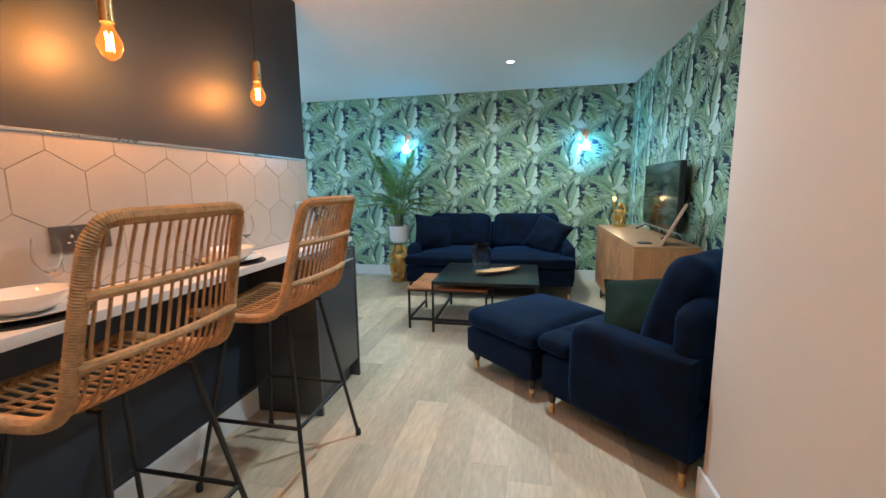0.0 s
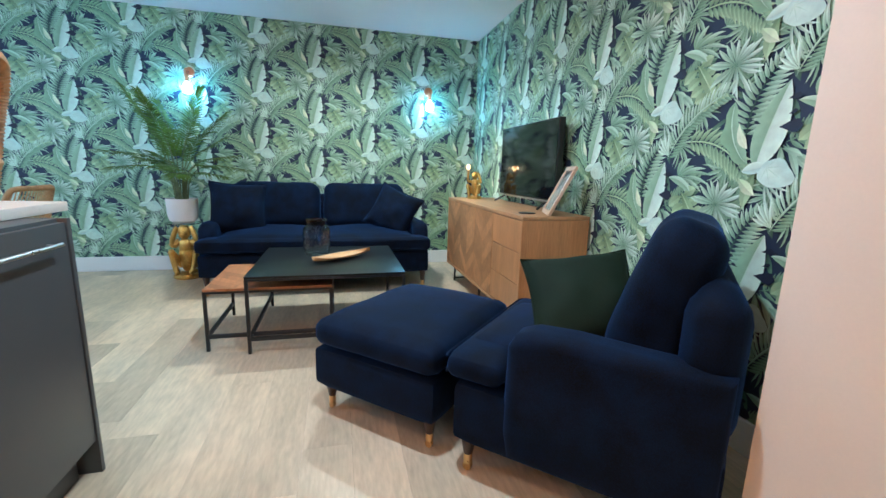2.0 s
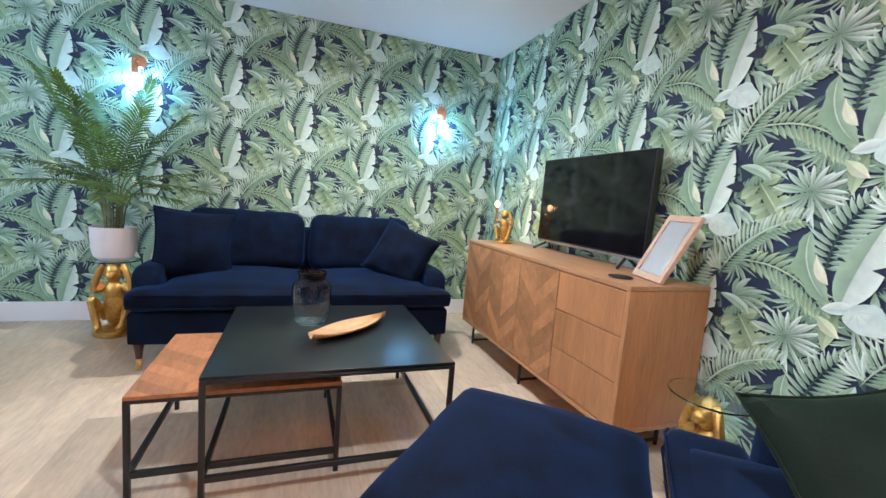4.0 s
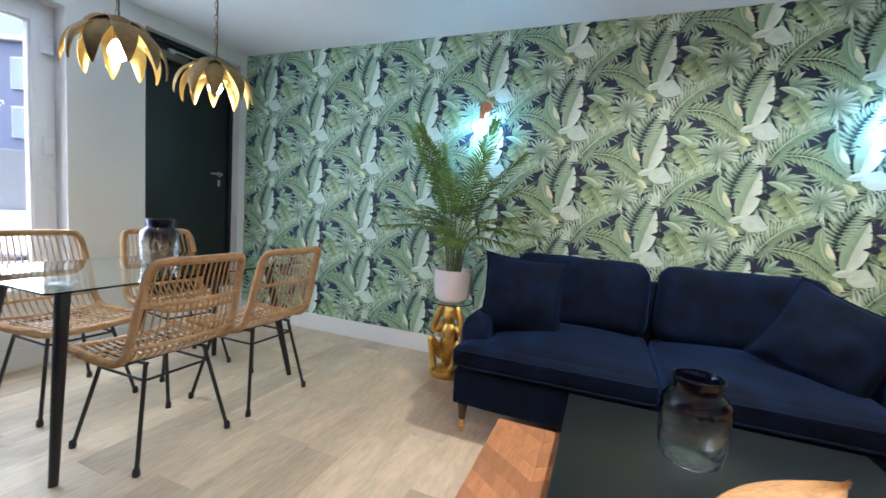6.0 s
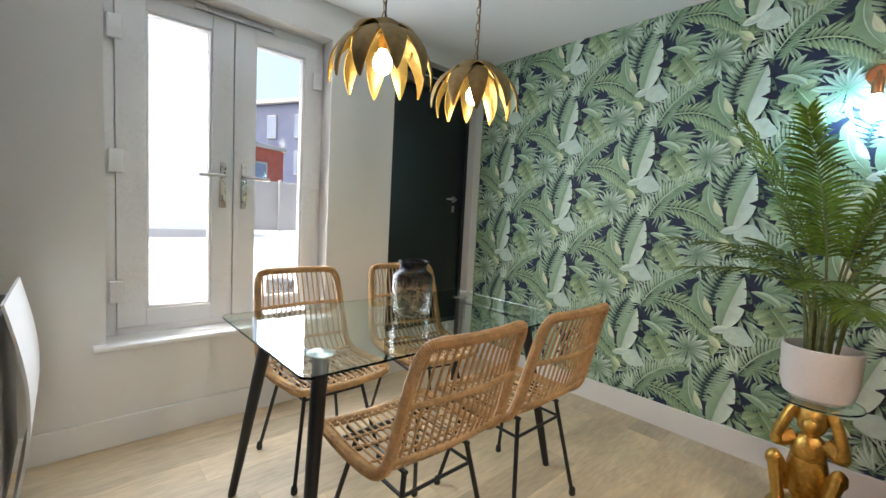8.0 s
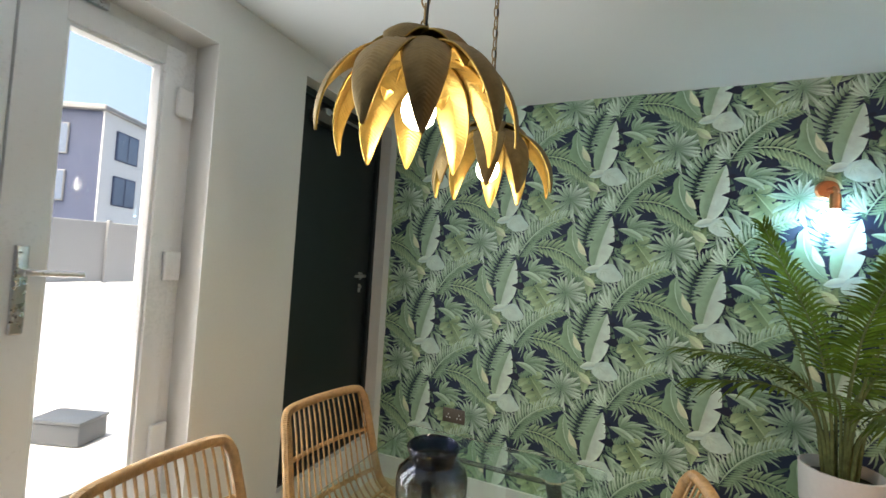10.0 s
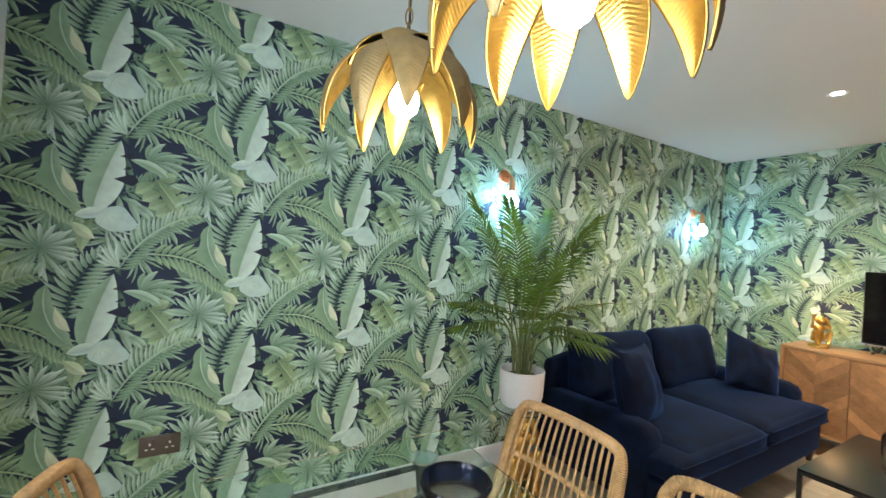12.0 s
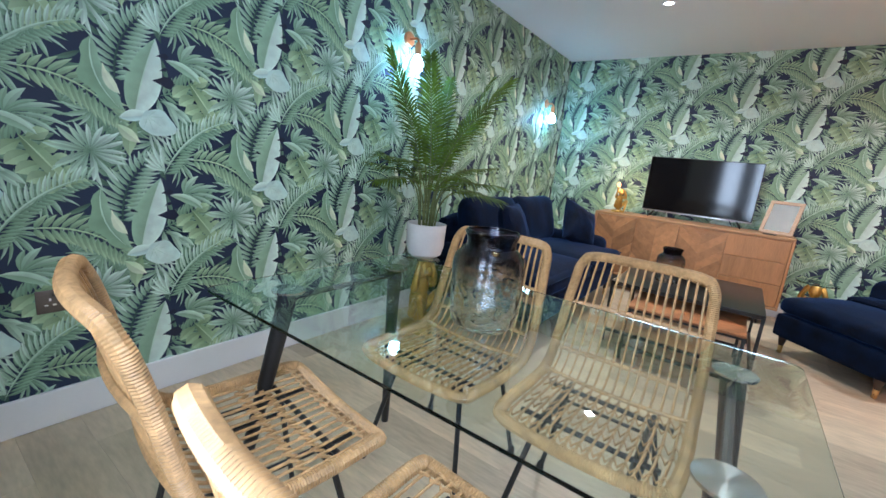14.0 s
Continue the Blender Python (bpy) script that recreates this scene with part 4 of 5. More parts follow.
chair = rattan_seat("dining_chair", 0.445, "woven natural rattan dining chair with black metal legs", "chair", "chairs round the dining table", (0.207, 0.207), (0.13, 0.13))
CHAIRS = ((-2.05, 5.755, 90), (-2.05, 6.295, 90), (-2.775, 5.785, -90), (-2.755, 6.385, -98.5))
chair.matrix_world = pose(CHAIRS[0][0], CHAIRS[0][1], 0, 0, 0, CHAIRS[0][2])
for x, y, a in CHAIRS[1:]:
    copy_thing(chair, pose(x, y, 0, 0, 0, a))
stool = rattan_seat("bar_stool", 0.762, "woven rattan bar stool with tall black metal legs", "bar stool", "stools at the bar", (0.245, 0.245), (0.13, 0.13), 0.30)
stool.matrix_world = pose(-0.585, 3.57, 0, 0, 0, 90)
copy_thing(stool, pose(-0.61, 2.86, 0, 0, 0, 90))


# ---- dining table ----
def rounded_plate(bm, x0, x1, y0, y1, z0, z1, r, seg=6):
    pts = []
    for cx, cy, a in ((x1 - r, y1 - r, 0), (x0 + r, y1 - r, 90), (x0 + r, y0 + r, 180), (x1 - r, y0 + r, 270)):
        for k in range(seg + 1):
            b = radians(a + 90 * k / seg)
            pts.append((cx + r * math.cos(b), cy + r * math.sin(b)))
    lo = [bm.verts.new((x, y, z0)) for x, y in pts]
    hi = [bm.verts.new((x, y, z1)) for x, y in pts]
    bm.faces.new(hi)
    bm.faces.new(lo[::-1])
    for i in range(len(pts)):
        j = (i + 1) % len(pts)
        bm.faces.new((lo[i], lo[j], hi[j], hi[i]))
    return bm


def dining_table():
    t = thing("dining_table", (-2.375, 5.99, 0), 0, "rectangular glass-topped dining table on splayed black legs", "table")
    top = part("glass_top", rounded_plate(bmesh.new(), -0.385, 0.385, -0.645, 0.645, 0.727, 0.735, 0.03), M_glass, t, "clear glass with a green edge", smooth=False)
    top.data.materials.append(M_glassedge)
    for p in top.data.polygons:
        p.material_index = 1 if abs(p.normal.z) < 0.5 else 0
    top.visible_shadow = False
    for sx in (1, -1):
        for sy in (1, -1):
            x, y = sx * 0.217, sy * 0.515
            leg = part("leg", tubed([(x, y, 0.712), (sx * 0.335, sy * 0.61, 0.0)], 0.026, 14, r_end=0.015), M_black, t, "tapered black metal leg")
            part("steel_disc", lathed([(0, 0.712), (0.026, 0.712), (0.045, 0.721), (0.045, 0.7265), (0, 0.7265)], 28, (x, y, 0)), M_disc, leg, "brushed steel disc")
    bm = bmesh.new()
    for sy in (1, -1):
        tube(bm, [(-0.217, sy * 0.515, 0.70), (0.217, sy * 0.515, 0.70)], 0.009, 8)
    part("cross_bar", bm, M_black, t)


dining_table()


def jar(at, label, s=1.0):
    """A wide-necked vase: smoky blue above, clear dimpled glass below."""
    j = thing("glass_vase", at, 0, label, "vase")
    prof = [(0, 0.0), (0.062, 0.0), (0.075, 0.012), (0.082, 0.05), (0.084, 0.15), (0.08, 0.168), (0.064, 0.184), (0.056, 0.191), (0.056, 0.204), (0.063, 0.222)]
    out = [(r * s, z * s) for r, z in prof]
    inn = [(max(0, (r - 0.0045)) * s, z * s + 0.004) for r, z in prof[1:]][::-1]
    bm = lathed(out + inn + [(0, 0.004)], 40)
    for v in bm.verts:
        if v.co.z < 0.11 * s:
            f = noise.noise(v.co * 70) * 0.0025 * s * (1 - v.co.z / (0.11 * s))
            d = Vector((v.co.x, v.co.y, 0))
            if d.length > 0.02:
                v.co += d.normalized() * f
    o = part("vase_body", bm, M_vase, j)
    o.visible_shadow = False
    rim = part("rim", tubed([(0.0585 * s * math.cos(2 * math.pi * k / 40), 0.0585 * s * math.sin(2 * math.pi * k / 40), 0.224 * s) for k in range(40)], 0.0028 * s, 8, closed=True), M_rimglass, j, "thick dark glass rim")
    rim.visible_shadow = False


def vase_glass():
    m = bpy.data.materials.new("smoky_blue_glass")
    m.use_nodes = True
    nt = m.node_tree
    b = nt.nodes["Principled BSDF"]
    tc, sep, ramp = nt.nodes.new("ShaderNodeTexCoord"), nt.nodes.new("ShaderNodeSeparateXYZ"), nt.nodes.new("ShaderNodeValToRGB")
    nt.links.new(tc.outputs["Generated"], sep.inputs[0])
    nt.links.new(sep.outputs["Z"], ramp.inputs[0])
    e = ramp.color_ramp.elements
    e[0].position, e[0].color = 0.42, (0.93, 0.97, 0.99, 1)
    e[1].position, e[1].color = 0.84, (0.06, 0.07, 0.15, 1)
    nt.links.new(ramp.outputs[0], b.inputs["Base Color"])
    cells, bump = nt.nodes.new("ShaderNodeTexVoronoi"), nt.nodes.new("ShaderNodeBump")
    cells.feature, cells.inputs["Scale"].default_value = "SMOOTH_F1", 46.0
    nt.links.new(tc.outputs["Object"], cells.inputs["Vector"])
    low, mul = nt.nodes.new("ShaderNodeMapRange"), nt.nodes.new("ShaderNodeMath")
    low.inputs[1].default_value, low.inputs[2].default_value = 0.62, 0.3
    mul.operation = "MULTIPLY"
    nt.links.new(sep.outputs["Z"], low.inputs[0])
    nt.links.new(low.outputs[0], mul.inputs[0])
    nt.links.new(cells.outputs["Distance"], mul.inputs[1])
    nt.links.new(mul.outputs[0], bump.inputs["Height"])
    bump.inputs["Strength"].default_value, bump.inputs["Distance"].default_value = 0.8, 0.004
    nt.links.new(bump.outputs[0], b.inputs["Normal"])
    b.inputs["Transmission Weight"].default_value, b.inputs["Roughness"].default_value, b.inputs["IOR"].default_value = 1.0, 0.0, 1.4
    return m


M_vase = vase_glass()
M_rimglass = glass("dark_rim_glass", (0.2, 0.21, 0.32), 0.0, 1.4)
jar((-2.385, 6.0, 0.736), "smoky blue to clear glass vase on the dining table", 1.05)


# ---- sofas ----
def turned_leg(bm, x, y, h):
    lathe(bm, [(0, h), (0.026, h), (0.026, h - 0.015), (0.022, h - 0.035), (0.014, 0.055), (0, 0.055)], 14, (x, y, 0))


def arm_block(x0, x1, y0, y1, z0, zf, zb, r=0.045):
    """A low arm: its front rises in a round scroll; the top runs back nearly level."""
    prof = [(y0 + 0.02, z0), (y0, z0 + 0.1), (y0 + 0.005, zf - 0.06), (y0 + 0.03, zf - 0.02), (y0 + 0.08, zf), (y0 + 0.2, zf + 0.005), ((y0 + y1) / 2 + 0.1, (zf + zb) / 2), (y1, zb), (y1, z0)]
    bm = bmesh.new()
    a = [bm.verts.new((x0, y, z)) for y, z in prof]
    b = [bm.verts.new((x1, y, z)) for y, z in prof]
    bm.faces.new(a)
    bm.faces.new(b[::-1])
    for i in range(len(prof)):
        j = (i + 1) % len(prof)
        bm.faces.new((a[i], b[i], b[j], a[j]))
    bmesh.ops.recalc_face_normals(bm, faces=bm.faces[:])
    rim = [e for e in bm.edges if abs(e.verts[0].co.x - e.verts[1].co.x) < 1e-6]
    bmesh.ops.bevel(bm, geom=rim, offset=r, segments=5, profile=0.5, affect="EDGES")
    return bm


def sofa_like(name, at, turn, w, depth, seats, label, category, seat_z=0.475, back_z=0.87, arm_z=0.57, set_back=0.13, drop=0.12, thick=0.21, lean=-11, low=0.15):
    t = thing(name, at, turn, label, category)
    hw, f, b = w / 2, -depth / 2, depth / 2
    part("base", softed(-hw + 0.01, hw - 0.01, f + 0.02, b - 0.02, low, 0.345, 0.03, n=8), M_velvet, t)
    aw = 0.135
    inner = hw - aw + 0.01
    part("back_frame", softed(-hw + 0.03, hw - 0.03, b - 0.16, b - 0.01, 0.34, back_z - drop, 0.075, dome=0.03, n=10), M_velvet, t)
    for s in (1, -1):
        x0, x1 = (hw - aw, hw + 0.006) if s == 1 else (-hw - 0.006, -hw + aw)
        part("arm", arm_block(x0, x1, f + set_back, b - 0.03, low + 0.005, arm_z, arm_z - 0.01), M_velvet, t, "low rolled arm")
    cw = 2 * hw / seats
    for k in range(seats):
        x0 = -hw + k * cw
        bm = softed(x0 + 0.004, x0 + cw - 0.004, f - 0.015, f + 0.2, 0.348, seat_z - 0.01, 0.045, dome=0.01, n=12, sag=0.004, seed=k)
        xi0, xi1 = max(x0 + 0.004, -inner), min(x0 + cw - 0.004, inner)
        soft(bm, xi0, xi1, f + 0.0, b - 0.16, 0.35, seat_z, 0.05, dome=0.05, n=14, sag=0.005, seed=k + 3)
        seat = part("seat_cushion", bm, M_velvet, t)
        bm = bmesh.new()
        for z in (seat_z - 0.03, 0.372):
            tube(bm, [(x0 + 0.02, f - 0.004, z), (x0 + 0.05, f - 0.0155, z), (x0 + cw / 2, f - 0.017, z), (x0 + cw - 0.05, f - 0.0155, z), (x0 + cw - 0.02, f - 0.004, z)], 0.0045, 6)
        part("piping", bm, M_velvet, seat)
        bm = softed(xi0 + 0.01, xi1 - 0.01, -thick / 2, thick / 2, 0.0, back_z - seat_z + 0.04, 0.095, n=14, sag=0.012, seed=k + 9)
        for v in bm.verts:
            v.co.y *= 1.0 - 0.25 * (v.co.z / (back_z - seat_z))
        c = part("back_cushion", bm, M_velvet, t)
        c.matrix_local = pose(0, b - 0.135 - thick / 2, seat_z - 0.015, lean)
    for sx in (1, -1):
        for sy in (1, -1):
            x, y = sx * (hw - 0.06), (f + 0.07 if sy < 0 else b - 0.07)
            bm = bmesh.new()
            turned_leg(bm, x, y, low + 0.008)
            leg = part("leg", bm, M_darkwood, t, "turned dark wooden leg with a brass castor")
            bm = lathed([(0, 0.03), (0.016, 0.03), (0.016, 0.07), (0.013, 0.072)], 14, (x, y, 0))
            tube(bm, [(x - 0.009, y, 0.016), (x + 0.009, y, 0.016)], 0.016, 14)
            part("castor", bm, M_brass, leg, "brass castor")
    return t


sofa_like("sofa", (0.045, 6.875, 0), 0, 1.86, 0.93, 2, "navy velvet two-seat sofa with low arms and brass castors", "sofa")
TH = -134
sofa_like("armchair", (1.105, 4.20, 0), TH, 0.80, 0.82, 1, "navy velvet armchair with low arms in the corner", "armchair", 0.455, 0.91, 0.575, 0.2, 0.15, 0.26, -14, 0.125)


def ottoman():
    t = thing("footstool", (0.545, 4.726, 0), TH, "large navy velvet footstool in front of the armchair", "footstool")
    part("base", softed(-0.36, 0.36, -0.30, 0.30, 0.12, 0.30, 0.03, n=8), M_velvet, t)
    part("cushion", softed(-0.365, 0.365, -0.305, 0.305, 0.302, 0.42, 0.05, dome=0.035, n=14, sag=0.006), M_velvet, t)
    for sx in (1, -1):
        for sy in (1, -1):
            x, y = sx * 0.30, sy * 0.25
            bm = bmesh.new()
            turned_leg(bm, x, y, 0.13)
            leg = part("leg", bm, M_darkwood, t)
            bm = lathed([(0, 0.03), (0.015, 0.03), (0.015, 0.065), (0.012, 0.067)], 14, (x, y, 0))
            tube(bm, [(x - 0.008, y, 0.014), (x + 0.008, y, 0.014)], 0.014, 14)
            part("castor", bm, M_brass, leg, "brass castor")


ottoman()


def scatter(name, at, turn, lean, roll, size, material, label, seed):
    t = new(name)
    t.matrix_world = pose(*at, 0, 0, turn) @ pose(0, 0, 0, lean, 0, 0) @ pose(0, 0, 0, 0, roll, 0)
    tagged(t, label, "cushion")
    part("cover", pillow(size, size, 0.18, 18, seed=seed), material, t)
    part("piping", pillow_edge(size, size), material, t)


scatter("scatter_cushion", (-0.625, 6.79, 0.675), 12, -16, 3, 0.45, M_velvet, "square navy velvet cushion leaning on the sofa", 1)
scatter("scatter_cushion", (0.69, 6.76, 0.66), -18, -24, 24, 0.43, M_velvet, "navy velvet cushion tilted in the sofa corner", 2)
scatter("scatter_cushion", (1.075, 4.265, 0.58), -28, -46, -12, 0.41, M_green_velvet, "dark green velvet cushion on the armchair", 3)


# ---- coffee tables ----
def chevron_strips(w, h, col, stripe, slope, parent, material, frame_at, thick=0.004):
    """Slanted veneer strips in mirrored columns over a w x h panel; frame_at turns panel coordinates into places."""
    n = max(1, round(w / col))
    cw = w / n
    for k in range(n):
        a, b = k * cw, (k + 1) * cw
        sg = 1 if k % 2 else -1
        rise = slope * cw
        m = -int(rise / stripe) - 2
        while m * stripe < h + rise:
            z = m * stripe
            lo, hi = (z, z + rise * sg) if sg > 0 else (z + rise, z)
            poly = [(a, lo), (b, hi), (b, hi + stripe - 0.0008), (a, lo + stripe - 0.0008)]
            poly = clip_rect(poly, a + 0.0004, b - 0.0004, 0, h)
            m += 1
            if len(poly) < 3:
                continue
            bm = bmesh.new()
            top = [bm.verts.new(frame_at(x, y, thick)) for x, y in poly]
            bot = [bm.verts.new(frame_at(x, y, 0)) for x, y in poly]
            bm.faces.new(top)
            for i in range(len(top)):
                j = (i + 1) % len(top)
                bm.faces.new((top[i], bot[i], bot[j], top[j]))
            bmesh.ops.recalc_face_normals(bm, faces=bm.faces[:])
            part("veneer_strip", bm, material, parent, smooth=False)


def bar_table(name, at, w, d, h, top_mat, label, thick=0.014):
    t = thing(name, at, 0, label, "coffee table", "nested coffee tables")
    if top_mat is M_blacktop:
        part("tabletop", boxed(-w / 2, w / 2, -d / 2, d / 2, h - thick, h, 0.003), top_mat, t)
    else:
        top = part("tabletop", boxed(-w / 2, w / 2, -d / 2, d / 2, h - thick, h - 0.004, 0.002), top_mat, t, "chevron veneered wooden top")
        chevron_strips(w - 0.002, d - 0.002, 0.17, 0.075, 0.8, top, M_wood, lambda x, y, q: (x - w / 2 + 0.001, y - d / 2 + 0.001, h - 0.004 + q))
    a = 0.009
    for sx in (1, -1):
        for sy in (1, -1):
            x, y = sx * (w / 2 - a), sy * (d / 2 - a)
            part("leg", boxed(x - a, x + a, y - a, y + a, 0, h - thick - 0.001, 0.0015, 1), M_black, t)
    for sy in (1, -1):
        y = sy * (d / 2 - a)
        part("top_rail", boxed(-w / 2 + 2 * a, w / 2 - 2 * a, y - a, y + a, h - thick - 0.013, h - thick - 0.001, 0.0015, 1), M_black, t)
    for sx in (1, -1):
        x = sx * (w / 2 - a)
        part("top_rail", boxed(x - a, x + a, -d / 2 + 2 * a, d / 2 - 2 * a, h - thick - 0.013, h - thick - 0.001, 0.0015, 1), M_black, t)
        part("stretcher", boxed(x - a, x + a, -d / 2 + 2 * a, d / 2 - 2 * a, 0.075, 0.097, 0.0015, 1), M_black, t)
    y = -(d / 2 - a)
    part("stretcher", boxed(-w / 2 + 2 * a, w / 2 - 2 * a, y - a, y + a, 0.075, 0.097, 0.0015, 1), M_black, t)


bar_table("coffee_table", (0.135, 5.735, 0), 0.88, 0.86, 0.445, M_blacktop, "square black-topped coffee table on a black metal frame")
bar_table("side_table", (-0.19, 5.69, 0), 0.69, 0.62, 0.362, M_wood, "lower wooden chevron table nested under the black one")
jar((0.05, 5.875, 0.446), "smoky glass vase on the black coffee table", 1.08)


def dish():
    t = thing("leaf_dish", (0.225, 5.725, 0.446), 40, "long leaf-shaped carved wooden dish on the coffee table", "dish")
    bm = bmesh.new()
    n, m = 26, 8
    for thick in (0, 1):
        grid = []
        for i in range(n + 1):
            u = i / n
            w = 0.065 * math.sin(math.pi * min(1, u * 1.02 + 0.03)) ** 0.75 * (1 if u < 0.9 else max(0.15, 1 - (u - 0.9) * 8)) + 0.003
            row = []
            for j in range(m + 1):
                v = 2 * j / m - 1
                z = 0.004 + 0.02 * v * v + 0.015 * (2 * u - 1) ** 4 + (0.006 if thick else 0)
                row.append(bm.verts.new(((u - 0.5) * 0.48, v * w, z)))
            grid.append(row)
        for i in range(n):
            for j in range(m):
                q = [grid[i][j], grid[i + 1][j], grid[i + 1][j + 1], grid[i][j + 1]]
                bm.faces.new(q if thick else q[::-1])
        if thick:
            up = grid
        else:
            dn = grid
    ring = lambda g: [g[i][0] for i in range(n + 1)] + [g[n][j] for j in range(1, m + 1)] + [g[i][m] for i in range(n - 1, -1, -1)] + [g[0][j] for j in range(m - 1, 0, -1)]
    A, B = ring(dn), ring(up)
    for i in range(len(A)):
        j = (i + 1) % len(A)
        bm.faces.new((A[i], A[j], B[j], B[i]))
    bmesh.ops.recalc_face_normals(bm, faces=bm.faces[:])
    part("dish_body", bm, M_dish, t)


dish()


# ---- sideboard and what stands on it ----
def sideboard():
    t = thing("sideboard", (1.22, 5.13, 0), 0, "long oak sideboard with chevron doors, drawers and black metal legs", "sideboard")
    L, D, z0, z1 = 1.65, 0.435, 0.16, 0.79
    part("top", boxed(0, D, 0, L, z1 - 0.022, z1, 0.003), M_oakframe, t)
    part("carcass", boxed(0.022, D, 0.022, L - 0.022, z0 + 0.022, z1 - 0.023), M_oakframe, t)
    part("base_panel", boxed(0, D, 0, L, z0, z0 + 0.021, 0.003), M_oakframe, t)
    part("side_panel", boxed(0, D, 0, 0.021, z0 + 0.022, z1 - 0.023, 0.002), M_oak, t)
    part("side_panel", boxed(0, D, L - 0.021, L, z0 + 0.022, z1 - 0.023, 0.002), M_oak, t)
    zb, zt = z0 + 0.025, z1 - 0.026
    dw = (L - 0.05 - 0.45) / 3
    for k in range(3):
        y0 = 0.475 + k * dw
        d = part("door", boxed(0.008, 0.021, y0 + 0.0015, y0 + dw - 0.0015, zb, zt, 0.001, 1), M_oak, t, "oak door veneered in chevrons", smooth=False)
        chevron_strips(dw - 0.003, zt - zb, dw / 2, 0.085, 0.85, d, M_strip, lambda x, y, q, y0=y0: (0.008 - q, y0 + 0.0015 + x, zb + y), 0.005)
    hh = (zt - zb) / 3
    for k in range(3):
        dr = part("drawer", boxed(0.003, 0.021, 0.025, 0.472, zb + k * hh + 0.002, zb + (k + 1) * hh - 0.002, 0.002, 1), M_oak, t, smooth=False)
    for y in (0.12, L - 0.12, L / 2):
        bm = bmesh.new()
        for x in (0.05, D - 0.05):
            tube(bm, [(x, y, 0.002), (x, y, z0)], 0.009, 8)
        tube(bm, [(0.05, y, 0.03), (D - 0.05, y, 0.03)], 0.008, 8)
        part("leg_frame", bm, M_black, t, "black metal leg")


sideboard()


def television():
    t = thing("television", (1.60, 5.93, 0.79), 0, "flat black television standing on the sideboard", "television")
    part("housing", boxed(-0.012, 0.03, -0.48, 0.48, 0.06, 0.61, 0.006, 2), M_plastic, t)
    part("screen", boxed(-0.0155, -0.0125, -0.473, 0.473, 0.075, 0.604), M_tv, t, smooth=False)
    part("bottom_trim", boxed(-0.018, 0.01, -0.48, 0.48, 0.052, 0.066, 0.003), M_steel, t, "silver strip")
    for sy in (1, -1):
        bm = bmesh.new()
        tube(bm, [(0.0, sy * 0.36, 0.06), (-0.09, sy * 0.40, 0.006)], 0.008, 8)
        tube(bm, [(0.0, sy * 0.36, 0.06), (0.05, sy * 0.40, 0.006)], 0.008, 8)
        part("foot", bm, M_plastic, t)


television()


def photo_frame():
    a = math.degrees(math.atan2(-0.214, -0.074))
    t = new("picture_frame")
    t.matrix_world = pose(1.437, 5.271, 0.792, 0, 0, a) @ pose(0, 0, 0, -26)
    tagged(t, "pale wooden picture frame with white mount leaning on the sideboard", "picture frame")
    w, h, b = 0.25, 0.32, 0.03
    bm = bmesh.new()
    for q in ((-w / 2, w / 2, 0, b), (-w / 2, w / 2, h - b, h), (-w / 2, -w / 2 + b, b, h - b), (w / 2 - b, w / 2, b, h - b)):
        box(bm, q[0], q[1], -0.009, 0.009, q[2], q[3], 0.002, 1)
    part("frame", bm, M_paleoak, t)
    part("mount", boxed(-w / 2 + b, w / 2 - b, -0.003, 0.006, b, h - b), M_paper, t, smooth=False)
    part("glazing", boxed(-w / 2 + b, w / 2 - b, -0.0055, -0.0045, b, h - b), M_pane, t, smooth=False)
    part("easel", boxed(-0.03, 0.03, 0.010, 0.013, 0.03, 0.2), M_paleoak, t).matrix_local = pose(0, 0.0, 0, 0)


photo_frame()
part("disc", lathed([(0, 0), (0.05, 0), (0.052, 0.003), (0.05, 0.006), (0, 0.006)], 24), M_plastic, thing("coaster", (1.33, 5.31, 0.791), 0, "dark round coaster on the sideboard", "coaster"))


# ---- gold monkey figures ----
def ball(bm, c, r, squash=(1, 1, 1), seg=14):
    m = Matrix.LocRotScale(c, None, (r * squash[0], r * squash[1], r * squash[2]))
    bmesh.ops.create_uvsphere(bm, u_segments=seg, v_segments=seg // 2 + 2, radius=1, matrix=m)


